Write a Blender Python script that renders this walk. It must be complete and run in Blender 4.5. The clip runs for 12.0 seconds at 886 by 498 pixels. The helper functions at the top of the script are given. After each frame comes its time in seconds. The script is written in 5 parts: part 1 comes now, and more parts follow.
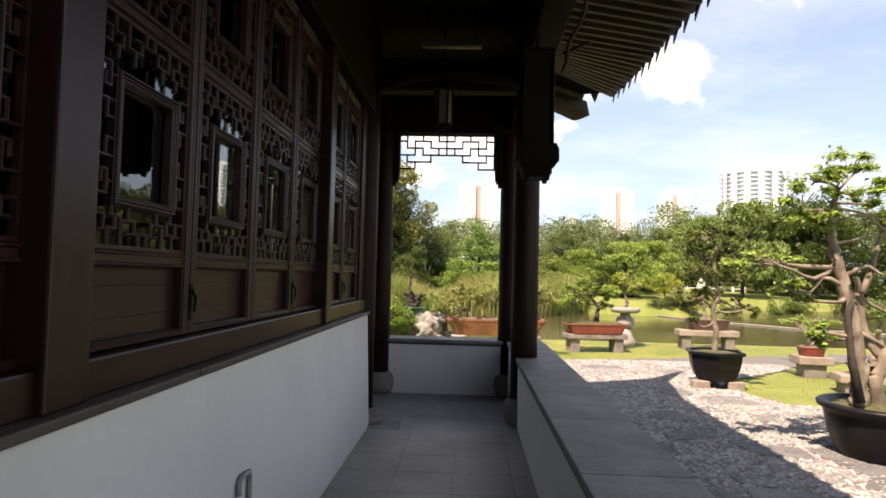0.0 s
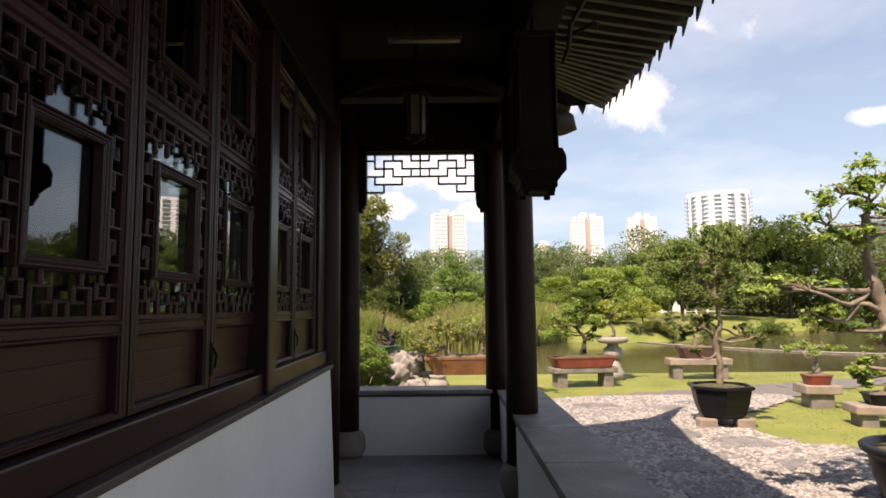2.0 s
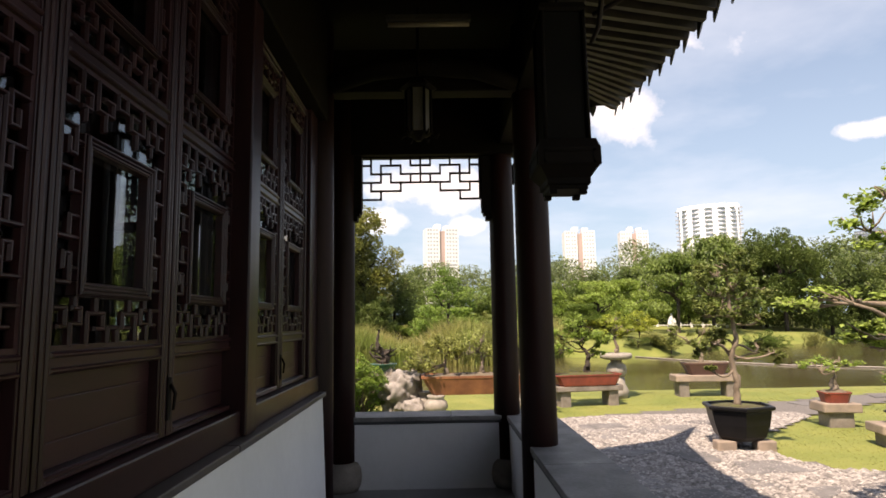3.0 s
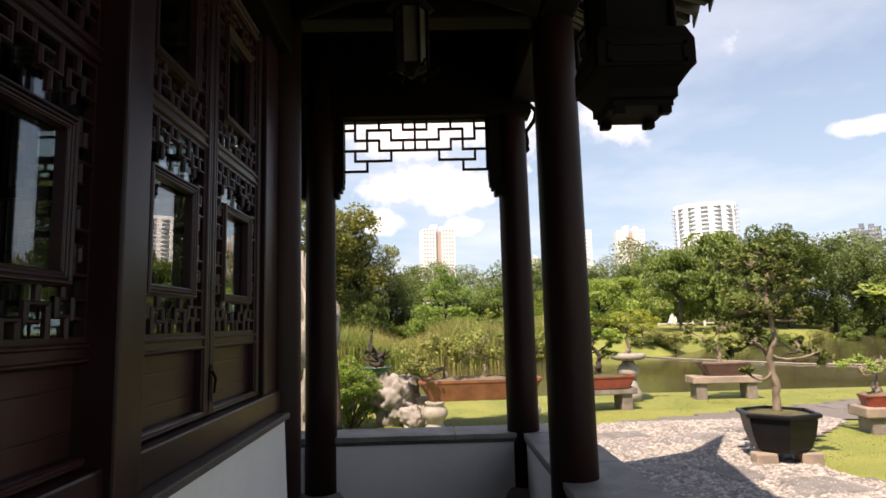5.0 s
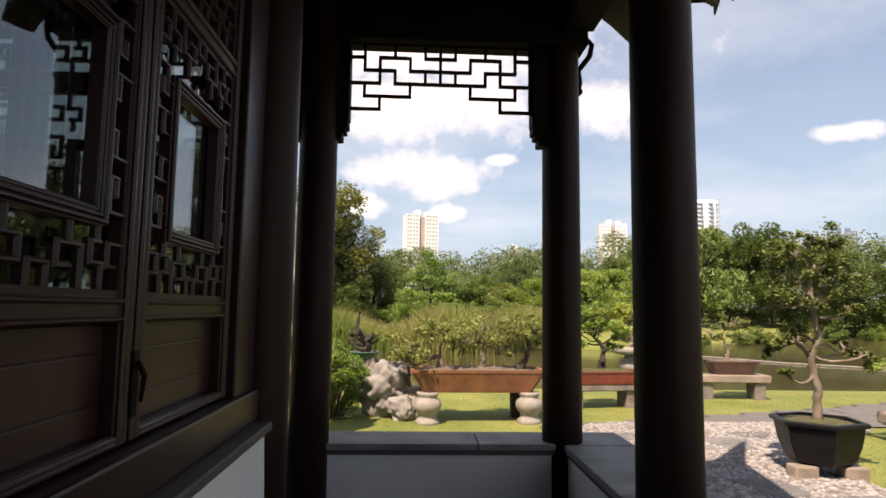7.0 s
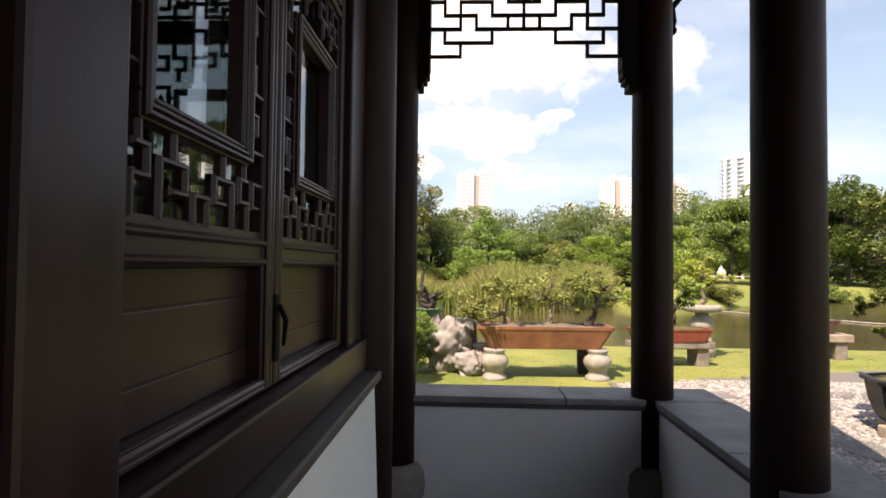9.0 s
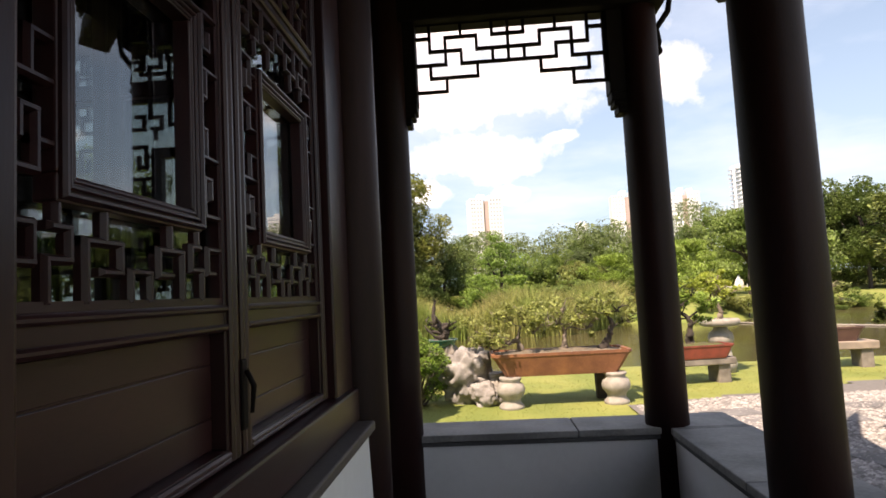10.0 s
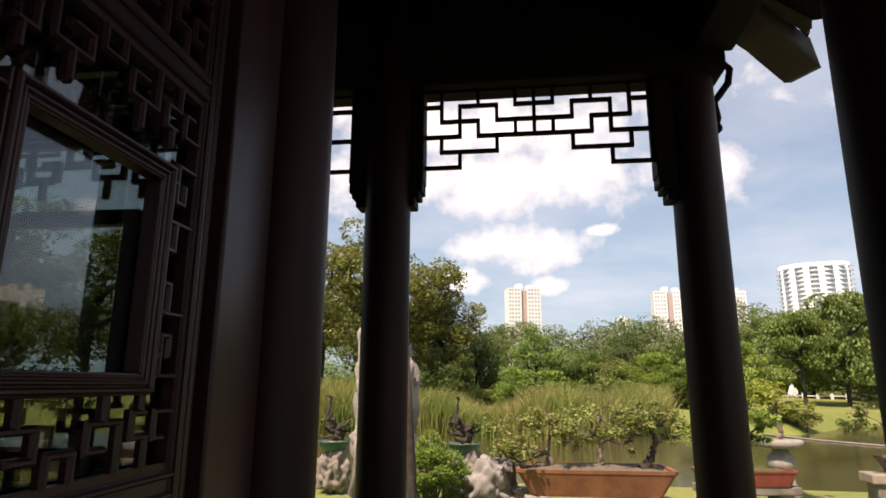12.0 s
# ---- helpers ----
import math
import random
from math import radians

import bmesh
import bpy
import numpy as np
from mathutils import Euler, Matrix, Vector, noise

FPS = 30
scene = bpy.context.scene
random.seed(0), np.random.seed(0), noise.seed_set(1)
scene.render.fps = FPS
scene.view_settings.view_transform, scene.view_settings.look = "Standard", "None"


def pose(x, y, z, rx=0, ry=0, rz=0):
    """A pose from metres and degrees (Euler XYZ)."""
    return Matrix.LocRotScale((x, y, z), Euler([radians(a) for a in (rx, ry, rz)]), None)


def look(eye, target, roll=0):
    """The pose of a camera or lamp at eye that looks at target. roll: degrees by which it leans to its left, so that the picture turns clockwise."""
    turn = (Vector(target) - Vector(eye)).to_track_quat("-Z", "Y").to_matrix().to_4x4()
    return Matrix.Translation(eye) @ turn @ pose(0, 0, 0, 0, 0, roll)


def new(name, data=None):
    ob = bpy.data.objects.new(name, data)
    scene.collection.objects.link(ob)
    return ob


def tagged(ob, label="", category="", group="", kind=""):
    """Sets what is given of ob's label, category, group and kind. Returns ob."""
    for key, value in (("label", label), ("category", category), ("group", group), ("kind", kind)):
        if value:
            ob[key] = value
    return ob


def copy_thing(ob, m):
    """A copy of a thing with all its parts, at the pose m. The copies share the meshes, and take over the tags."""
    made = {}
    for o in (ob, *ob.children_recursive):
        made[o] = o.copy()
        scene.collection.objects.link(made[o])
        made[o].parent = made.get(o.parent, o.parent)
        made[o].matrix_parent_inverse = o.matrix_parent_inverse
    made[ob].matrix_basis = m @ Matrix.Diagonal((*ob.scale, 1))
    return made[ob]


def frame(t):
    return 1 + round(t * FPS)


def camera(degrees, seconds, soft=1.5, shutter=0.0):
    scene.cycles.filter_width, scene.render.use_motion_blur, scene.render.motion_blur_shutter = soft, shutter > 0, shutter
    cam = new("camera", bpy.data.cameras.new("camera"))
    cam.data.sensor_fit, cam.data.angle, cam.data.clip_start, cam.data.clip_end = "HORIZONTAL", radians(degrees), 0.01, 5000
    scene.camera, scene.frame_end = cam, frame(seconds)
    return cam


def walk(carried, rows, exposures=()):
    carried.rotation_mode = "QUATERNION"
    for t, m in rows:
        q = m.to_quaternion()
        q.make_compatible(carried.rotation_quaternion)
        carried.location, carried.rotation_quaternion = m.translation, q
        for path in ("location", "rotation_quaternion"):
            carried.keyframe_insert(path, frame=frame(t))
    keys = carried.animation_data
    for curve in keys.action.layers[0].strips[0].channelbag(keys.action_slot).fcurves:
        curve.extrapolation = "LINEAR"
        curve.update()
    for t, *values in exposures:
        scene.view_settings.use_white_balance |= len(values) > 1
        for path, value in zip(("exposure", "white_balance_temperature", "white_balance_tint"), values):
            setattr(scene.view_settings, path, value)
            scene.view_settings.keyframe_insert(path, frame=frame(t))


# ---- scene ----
cam = camera(73.0, 12.0, 1.65)
PATH = [
    (0, (0.06, -0.03, 1.342), (-0.034, 1.966, 1.431), 1.4),
    (0.5, (-0.025, 0.217, 1.349), (-0.038, 2.213, 1.472), 2.7),
    (1, (-0.085, 0.444, 1.391), (-0.045, 2.435, 1.577), -0.8),
    (1.5, (-0.081, 0.664, 1.397), (0.009, 2.656, 1.552), -1.1),
    (2, (-0.018, 0.915, 1.422), (-0.021, 2.905, 1.614), -0.6),
    (2.5, (-0.046, 1.143, 1.424), (-0.1, 3.133, 1.615), 0.3),
    (3, (-0.116, 1.428, 1.445), (-0.093, 3.413, 1.686), -1.0),
    (3.2, (-0.127, 1.523, 1.441), (-0.118, 3.513, 1.643), -1.7),
    (4.8, (-0.117, 2.32, 1.407), (-0.131, 4.308, 1.63), -0.5),
    (5, (-0.137, 2.441, 1.419), (-0.102, 4.426, 1.662), -1.5),
    (5.5, (-0.168, 2.736, 1.42), (-0.096, 4.716, 1.695), -1.2),
    (6, (-0.166, 3.051, 1.417), (-0.154, 5.027, 1.729), 1.1),
    (6.5, (-0.243, 3.288, 1.408), (-0.036, 5.261, 1.662), -0.3),
    (7, (-0.393, 3.404, 1.382), (-0.3, 5.392, 1.579), 0.8),
    (7.5, (-0.494, 3.498, 1.367), (-0.53, 5.493, 1.497), 1.5),
    (7.7, (-0.516, 3.501, 1.363), (-0.559, 5.497, 1.487), 1.7),
    (9.3, (-0.569, 3.474, 1.348), (-0.687, 5.469, 1.401), -0.1),
    (9.5, (-0.569, 3.492, 1.358), (-0.723, 5.485, 1.423), -0.4),
    (10, (-0.483, 3.521, 1.392), (-0.611, 5.511, 1.544), -3.0),
    (10.5, (-0.375, 3.691, 1.405), (-0.531, 5.676, 1.589), -0.6),
    (11, (-0.297, 3.836, 1.419), (-0.555, 5.804, 1.668), 0.8),
    (11.5, (-0.342, 4.035, 1.481), (-0.616, 5.984, 1.836), -0.4),
    (12, (-0.359, 4.186, 1.539), (-0.602, 6.122, 1.979), 0.3),
]
walk(cam, [(t, look(eye, target, roll)) for t, eye, target, roll in PATH],
     [(0, 1.06, 8500, 24), (1.5, 0.84, 8500, 24), (2.5, 0.76, 8500, 24), (5.5, 0.82, 8500, 24), (7.0, 0.62, 8500, 24), (9.5, 1.02, 8500, 24), (10.5, 0.93, 8500, 24), (11.0, 0.82, 8500, 24), (12, 0.53, 8500, 24)])

# ---- light ----
SUN_DIR = Vector((0.31, 0.52, -1.0)).normalized()
sun = new("sun", bpy.data.lights.new("sun", "SUN"))
sun.data.energy, sun.data.angle, sun.data.color = 5.0, radians(0.53), (1.0, 0.965, 0.905)
sun.matrix_world = look((0, 0, 30), Vector((0, 0, 30)) + SUN_DIR)

world = bpy.data.worlds.new("world")
scene.world = world
world.use_nodes = True
wn, wl = world.node_tree.nodes, world.node_tree.links


def wnode(kind, **kw):
    n = wn.new(kind)
    for k, v in kw.items():
        n.inputs[int(k[1:])].default_value = v
    return n


def wmath(op, a, b=None, clamp=False):
    n = wn.new("ShaderNodeMath")
    n.operation, n.use_clamp = op, clamp
    for i, v in enumerate((a, b)):
        if v is None:
            continue
        if isinstance(v, (int, float)):
            n.inputs[i].default_value = v
        else:
            wl.new(v, n.inputs[i])
    return n.outputs[0]


sky = wn.new("ShaderNodeTexSky")
sky.sky_type, sky.sun_disc = "NISHITA", False
sky.sun_elevation, sky.sun_rotation = radians(58.8), math.atan2(-SUN_DIR.x, -SUN_DIR.y)
sky.air_density, sky.dust_density, sky.ozone_density = 1.0, 0.3, 1.6
coord = wn.new("ShaderNodeTexCoord")
sep = wn.new("ShaderNodeSeparateXYZ")
wl.new(coord.outputs["Generated"], sep.inputs[0])
# thin high cloud: noise on a flat layer far above
up = wmath("ADD", wmath("MAXIMUM", sep.outputs[2], 0.0), 0.12)
flat = wn.new("ShaderNodeCombineXYZ")
wl.new(wmath("DIVIDE", sep.outputs[0], up), flat.inputs[0])
wl.new(wmath("DIVIDE", sep.outputs[1], up), flat.inputs[1])
thin = wn.new("ShaderNodeTexNoise")
thin.inputs["Scale"].default_value, thin.inputs["Detail"].default_value, thin.inputs["Roughness"].default_value = 0.75, 7, 0.55
wl.new(flat.outputs[0], thin.inputs["Vector"])
haze = wmath("MULTIPLY", wmath("SUBTRACT", thin.outputs[0], 0.42), 3.4, True)
low = wmath("POWER", wmath("SUBTRACT", 1.0, wmath("MAXIMUM", sep.outputs[2], 0.0)), 2.4)
# fair-weather heaps: directions, half widths and half heights, ragged by noise
puff = wn.new("ShaderNodeTexNoise")
puff.inputs["Scale"].default_value, puff.inputs["Detail"].default_value, puff.inputs["Roughness"].default_value = 13.0, 9, 0.58
wl.new(coord.outputs["Generated"], puff.inputs["Vector"])
ragged = wmath("MULTIPLY", wmath("SUBTRACT", puff.outputs[0], 0.5), 3.4)
heaps = None
for az, el, hw, hh in ((0.325, 0.328, 0.062, 0.034), (-0.02, 0.226, 0.115, 0.030), (0.02, 0.335, 0.20, 0.050), (-0.22, 0.33, 0.16, 0.055), (-0.05, 0.42, 0.3, 0.05), (0.65, 0.25, 0.045, 0.011), (0.143, 0.246, 0.022, 0.008), (0.058, 0.157, 0.024, 0.012), (-0.08, 0.17, 0.04, 0.02), (1.3, 0.45, 0.25, 0.08), (2.2, 0.4, 0.3, 0.1), (-1.4, 0.5, 0.3, 0.1)):
    c = (math.sin(az) * math.cos(el), math.cos(az) * math.cos(el), math.sin(el))
    side = (math.cos(az), -math.sin(az), 0.0)
    def dot(v):
        n = wn.new("ShaderNodeVectorMath")
        n.operation = "DOT_PRODUCT"
        wl.new(coord.outputs["Generated"], n.inputs[0])
        n.inputs[1].default_value = v
        return n.outputs["Value"]
    a = wmath("DIVIDE", dot(side), hw)
    b = wmath("DIVIDE", wmath("SUBTRACT", sep.outputs[2], c[2]), hh)
    front = wmath("GREATER_THAN", dot(c), 0.5)
    r = wmath("SQRT", wmath("ADD", wmath("MULTIPLY", a, a), wmath("MULTIPLY", b, b)))
    m = wmath("MULTIPLY", wmath("MULTIPLY", wmath("ADD", wmath("SUBTRACT", 1.25, r), ragged), 0.8, True), front)
    heaps = m if heaps is None else wmath("MAXIMUM", heaps, m)
cover = wmath("MULTIPLY", low, 1.0, True)
skyc = wn.new("ShaderNodeVectorMath")
skyc.operation = "SCALE"
skyc.inputs["Scale"].default_value = 0.125
wl.new(sky.outputs[0], skyc.inputs[0])
mixc = wn.new("ShaderNodeMix")
mixc.data_type = "RGBA"
wl.new(cover, mixc.inputs[0])
wl.new(skyc.outputs[0], mixc.inputs[6])
mixc.inputs[7].default_value = (0.245, 0.415, 0.61, 1)
mixt = wn.new("ShaderNodeMix")
mixt.data_type = "RGBA"
wl.new(wmath("MULTIPLY", haze, 0.72), mixt.inputs[0])
wl.new(mixc.outputs[2], mixt.inputs[6])
mixt.inputs[7].default_value = (0.55, 0.68, 0.86, 1)
mixh = wn.new("ShaderNodeMix")
mixh.data_type = "RGBA"
wl.new(heaps, mixh.inputs[0])
wl.new(mixt.outputs[2], mixh.inputs[6])
mixh.inputs[7].default_value = (0.98, 1.02, 1.08, 1)
back = wn["Background"]
wl.new(mixh.outputs[2], back.inputs[0])
back.inputs[1].default_value = 1.0


# ---- materials ----
def mat(name, c1, c2=None, rough=0.6, scale=4.0, fine=60.0, bump=0.15, metal=0.0, stretch=(1, 1, 1), vary=0.0, island=False, spec=0.5, coat=0.0, c3=None, local=False, trans=0.0):
    m = bpy.data.materials.new(name)
    m.use_nodes = True
    n, l = m.node_tree.nodes, m.node_tree.links
    p = n["Principled BSDF"]
    c2 = c2 or tuple(v * 0.75 for v in c1)
    tc = n.new("ShaderNodeTexCoord")
    mp = n.new("ShaderNodeMapping")
    mp.inputs["Scale"].default_value = stretch
    if local:
        l.new(tc.outputs["Object"], mp.inputs[0])
    else:
        geo = n.new("ShaderNodeNewGeometry")
        l.new(geo.outputs["Position"], mp.inputs[0])
    n1, n2 = n.new("ShaderNodeTexNoise"), n.new("ShaderNodeTexNoise")
    for nd, sc, de in ((n1, scale, 5), (n2, fine, 3)):
        nd.inputs["Scale"].default_value, nd.inputs["Detail"].default_value = sc, de
        l.new(mp.outputs[0], nd.inputs["Vector"])
    ramp = n.new("ShaderNodeValToRGB")
    ramp.color_ramp.elements[0].position, ramp.color_ramp.elements[1].position = 0.32, 0.68
    ramp.color_ramp.elements[0].color, ramp.color_ramp.elements[1].color = (*c1, 1), (*c2, 1)
    if c3:
        e = ramp.color_ramp.elements.new(0.85)
        e.color = (*c3, 1)
    mixf = n.new("ShaderNodeMath")
    mixf.operation = "MULTIPLY_ADD"
    l.new(n2.outputs[0], mixf.inputs[0])
    mixf.inputs[1].default_value = 0.35
    off = n.new("ShaderNodeMath")
    off.operation = "MULTIPLY_ADD"
    l.new(n1.outputs[0], off.inputs[0])
    off.inputs[1].default_value, off.inputs[2].default_value = 1.1, -0.22
    l.new(off.outputs[0], mixf.inputs[2])
    l.new(mixf.outputs[0], ramp.inputs[0])
    col = ramp.outputs[0]
    if vary:
        src = n.new("ShaderNodeNewGeometry").outputs["Random Per Island"] if island else n.new("ShaderNodeObjectInfo").outputs["Random"]
        hsv = n.new("ShaderNodeHueSaturation")
        mr = n.new("ShaderNodeMapRange")
        l.new(src, mr.inputs[0])
        mr.inputs[3].default_value, mr.inputs[4].default_value = 1 - vary, 1 + vary
        l.new(mr.outputs[0], hsv.inputs["Value"])
        l.new(col, hsv.inputs["Color"])
        col = hsv.outputs[0]
    l.new(col, p.inputs["Base Color"])
    rr = n.new("ShaderNodeMapRange")
    l.new(n1.outputs[0], rr.inputs[0])
    rr.inputs[3].default_value, rr.inputs[4].default_value = max(rough - 0.1, 0.02), min(rough + 0.12, 1)
    l.new(rr.outputs[0], p.inputs["Roughness"])
    p.inputs["Metallic"].default_value = metal
    p.inputs["Specular IOR Level"].default_value = spec
    p.inputs["Coat Weight"].default_value = coat
    if bump:
        bp = n.new("ShaderNodeBump")
        bp.inputs["Strength"].default_value, bp.inputs["Distance"].default_value = bump, 0.01
        l.new(mixf.outputs[0], bp.inputs["Height"])
        l.new(bp.outputs[0], p.inputs["Normal"])
    if trans:
        t = n.new("ShaderNodeBsdfTranslucent")
        l.new(col, t.inputs[0])
        mx = n.new("ShaderNodeMixShader")
        mx.inputs[0].default_value = trans
        l.new(p.outputs[0], mx.inputs[1])
        l.new(t.outputs[0], mx.inputs[2])
        l.new(mx.outputs[0], n["Material Output"].inputs[0])
    return m


M_WOOD = mat("dark_wood", (0.0195, 0.0066, 0.0074), (0.032, 0.0104, 0.0114), 0.32, 3, 40, 0.05, stretch=(6, 1, 6), vary=0.15, spec=0.33)
M_WOODV = mat("dark_wood_upright", (0.0185, 0.0064, 0.0072), (0.030, 0.0098, 0.0108), 0.33, 3, 40, 0.04, stretch=(6, 6, 1), vary=0.15, spec=0.32)
# near black: the gloom under the roof is put into this colour
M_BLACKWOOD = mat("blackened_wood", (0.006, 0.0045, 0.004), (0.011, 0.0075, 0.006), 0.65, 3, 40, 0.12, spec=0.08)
M_COLUMN = mat("red_brown_lacquer", (0.024, 0.0080, 0.0068), (0.013, 0.0054, 0.0050), 0.48, 2, 50, 0.08, stretch=(3, 3, 0.6), spec=0.16)
M_PLASTER = mat("white_plaster", (0.66, 0.66, 0.65), (0.59, 0.59, 0.58), 0.75, 1.2, 25, 0.12)
M_CAP = mat("grey_stone_slab", (0.13, 0.125, 0.118), (0.27, 0.26, 0.245), 0.62, 3.4, 45, 0.4, vary=0.22, c3=(0.40, 0.385, 0.36))
M_SILLBOARD = mat("weathered_sill_board", (0.050, 0.040, 0.036), (0.075, 0.062, 0.056), 0.55, 5, 60, 0.2)
M_EDGE = mat("dark_slate", (0.035, 0.035, 0.038), (0.06, 0.06, 0.06), 0.6, 5, 60, 0.2)
M_FLOOR = mat("grey_floor_tile", (0.24, 0.235, 0.225), (0.17, 0.165, 0.158), 0.5, 1.6, 30, 0.12, vary=0.03)
M_MORTAR = mat("mortar", (0.215, 0.21, 0.20), (0.165, 0.16, 0.153), 0.9, 6, 50, 0.2)
M_TILE = mat("grey_roof_tile", (0.07, 0.07, 0.075), (0.12, 0.12, 0.12), 0.75, 5, 40, 0.25)
M_RAFTER = mat("rafter_wood", (0.046, 0.037, 0.034), (0.022, 0.018, 0.017), 0.6, 4, 40, 0.15, vary=0.2)
M_HIP = mat("hip_beam_wood", (0.030, 0.022, 0.020), (0.018, 0.013, 0.012), 0.7, 4, 40, 0.15, spec=0.2)
M_GRASS = mat("lawn", (0.130, 0.165, 0.032), (0.212, 0.226, 0.056), 0.9, 0.9, 30, 0.5, c3=(0.25, 0.225, 0.08))
M_BED = mat("lake_bed", (0.05, 0.05, 0.025), (0.07, 0.06, 0.03), 0.9, 1, 10, 0.2)
M_PATH = mat("flagstone", (0.17, 0.165, 0.16), (0.115, 0.11, 0.107), 0.85, 5, 60, 0.5, vary=0.25)
M_PATHBED = mat("pebble_joint", (0.17, 0.16, 0.148), (0.10, 0.093, 0.086), 0.9, 30, 120, 0.6)
M_GRANITE = mat("pale_granite", (0.31, 0.245, 0.19), (0.22, 0.18, 0.145), 0.8, 6, 90, 0.3)
M_GREYSTONE = mat("weathered_stone", (0.24, 0.21, 0.18), (0.15, 0.13, 0.11), 0.85, 6, 60, 0.4)
M_BLACKPOT = mat("black_glazed_pot", (0.006, 0.006, 0.007), (0.011, 0.011, 0.012), 0.40, 5, 40, 0.05, spec=0.2)
M_REDPOT = mat("red_clay_pot", (0.26, 0.055, 0.035), (0.17, 0.04, 0.028), 0.45, 6, 60, 0.15)
M_BROWNPOT = mat("orange_brown_clay", (0.27, 0.11, 0.05), (0.16, 0.06, 0.03), 0.6, 4, 50, 0.25)
M_DARKPOT = mat("dark_brown_pot", (0.07, 0.035, 0.03), (0.10, 0.05, 0.04), 0.45, 6, 60, 0.15)
M_GREENPOT = mat("green_glazed_pot", (0.012, 0.075, 0.055), (0.02, 0.10, 0.07), 0.25, 6, 60, 0.08)
M_SOIL = mat("soil", (0.10, 0.075, 0.05), (0.17, 0.14, 0.10), 0.95, 20, 90, 0.6)
M_MOSS = mat("moss", (0.085, 0.095, 0.025), (0.06, 0.045, 0.025), 0.95, 15, 90, 0.6)
M_BARK = mat("bark", (0.20, 0.165, 0.13), (0.11, 0.09, 0.07), 0.9, 14, 70, 0.7)
M_PALEBARK = mat("pale_bark", (0.27, 0.215, 0.16), (0.14, 0.11, 0.08), 0.8, 9, 60, 0.6, stretch=(1, 1, 0.4))
M_DARKBARK = mat("dark_bark", (0.06, 0.045, 0.035), (0.03, 0.025, 0.02), 0.9, 14, 70, 0.6)
M_ROCK = mat("pale_limestone", (0.33, 0.31, 0.29), (0.19, 0.175, 0.16), 0.9, 3.5, 30, 0.9, c3=(0.08, 0.075, 0.07))

M_STOOL = mat("pale_turned_stone", (0.35, 0.32, 0.28), (0.24, 0.22, 0.19), 0.8, 8, 70, 0.3)


def leaf_mat(name, c1, c2, trans=0.42):
    return mat(name, c1, c2, 0.55, 0.45, 12, 0.0, vary=0.5, island=True, trans=trans)


L_BONSAI = leaf_mat("bonsai_leaf", (0.105, 0.145, 0.032), (0.16, 0.19, 0.045), 0.3)
L_BRIGHT = leaf_mat("bright_leaf", (0.19, 0.29, 0.05), (0.28, 0.38, 0.085), 0.4)
L_DARK = leaf_mat("dark_leaf", (0.082, 0.132, 0.034), (0.135, 0.185, 0.048), 0.36)
L_MID = leaf_mat("mid_leaf", (0.112, 0.18, 0.038), (0.175, 0.245, 0.055), 0.38)
L_LUSH = leaf_mat("lush_leaf", (0.11, 0.205, 0.034), (0.175, 0.28, 0.048), 0.36)
L_YELLOW = leaf_mat("yellow_leaf", (0.37, 0.39, 0.06), (0.26, 0.33, 0.05), 0.42)
L_OLIVE = leaf_mat("olive_leaf", (0.17, 0.195, 0.052), (0.25, 0.262, 0.08), 0.38)
L_PLANTER = leaf_mat("planter_leaf", (0.19, 0.235, 0.055), (0.27, 0.29, 0.085), 0.38)
L_FAR = leaf_mat("far_wood_leaf", (0.085, 0.125, 0.045), (0.14, 0.18, 0.065), 0.34)
L_BUSH = leaf_mat("bush_leaf", (0.11, 0.20, 0.024), (0.17, 0.26, 0.03), 0.34)
L_REED = leaf_mat("reed_leaf", (0.36, 0.32, 0.12), (0.20, 0.27, 0.06), 0.42)


def glass_mat():
    m = bpy.data.materials.new("window_glass")
    m.use_nodes = True
    n, l = m.node_tree.nodes, m.node_tree.links
    n.remove(n["Principled BSDF"])
    tr, gl, mx, lw = n.new("ShaderNodeBsdfTransparent"), n.new("ShaderNodeBsdfGlossy"), n.new("ShaderNodeMixShader"), n.new("ShaderNodeLayerWeight")
    tr.inputs[0].default_value = (0.66, 0.69, 0.67, 1)
    gl.inputs["Roughness"].default_value = 0.008
    lw.inputs[0].default_value = 0.5
    po, ma = n.new("ShaderNodeMath"), n.new("ShaderNodeMath")
    po.operation, po.inputs[1].default_value = "POWER", 2.4
    ma.operation, ma.inputs[1].default_value, ma.inputs[2].default_value = "MULTIPLY_ADD", 0.70, 0.04
    l.new(lw.outputs["Facing"], po.inputs[0])
    l.new(po.outputs[0], ma.inputs[0])
    l.new(ma.outputs[0], mx.inputs[0])
    l.new(tr.outputs[0], mx.inputs[1])
    l.new(gl.outputs[0], mx.inputs[2])
    l.new(mx.outputs[0], n["Material Output"].inputs[0])
    return m


M_GLASS = glass_mat()


def water_mat():
    m = mat("lake_water", (0.062, 0.054, 0.022), (0.072, 0.062, 0.028), 0.12, 0.2, 3, 0.0)
    n, l = m.node_tree.nodes, m.node_tree.links
    p = n["Principled BSDF"]
    w = n.new("ShaderNodeTexNoise")
    w.inputs["Scale"].default_value, w.inputs["Detail"].default_value = 1.6, 4
    g = n.new("ShaderNodeNewGeometry")
    l.new(g.outputs["Position"], w.inputs["Vector"])
    b = n.new("ShaderNodeBump")
    b.inputs["Strength"].default_value, b.inputs["Distance"].default_value = 0.25, 0.03
    l.new(w.outputs[0], b.inputs["Height"])
    l.new(b.outputs[0], p.inputs["Normal"])
    return m


M_WATER = water_mat()


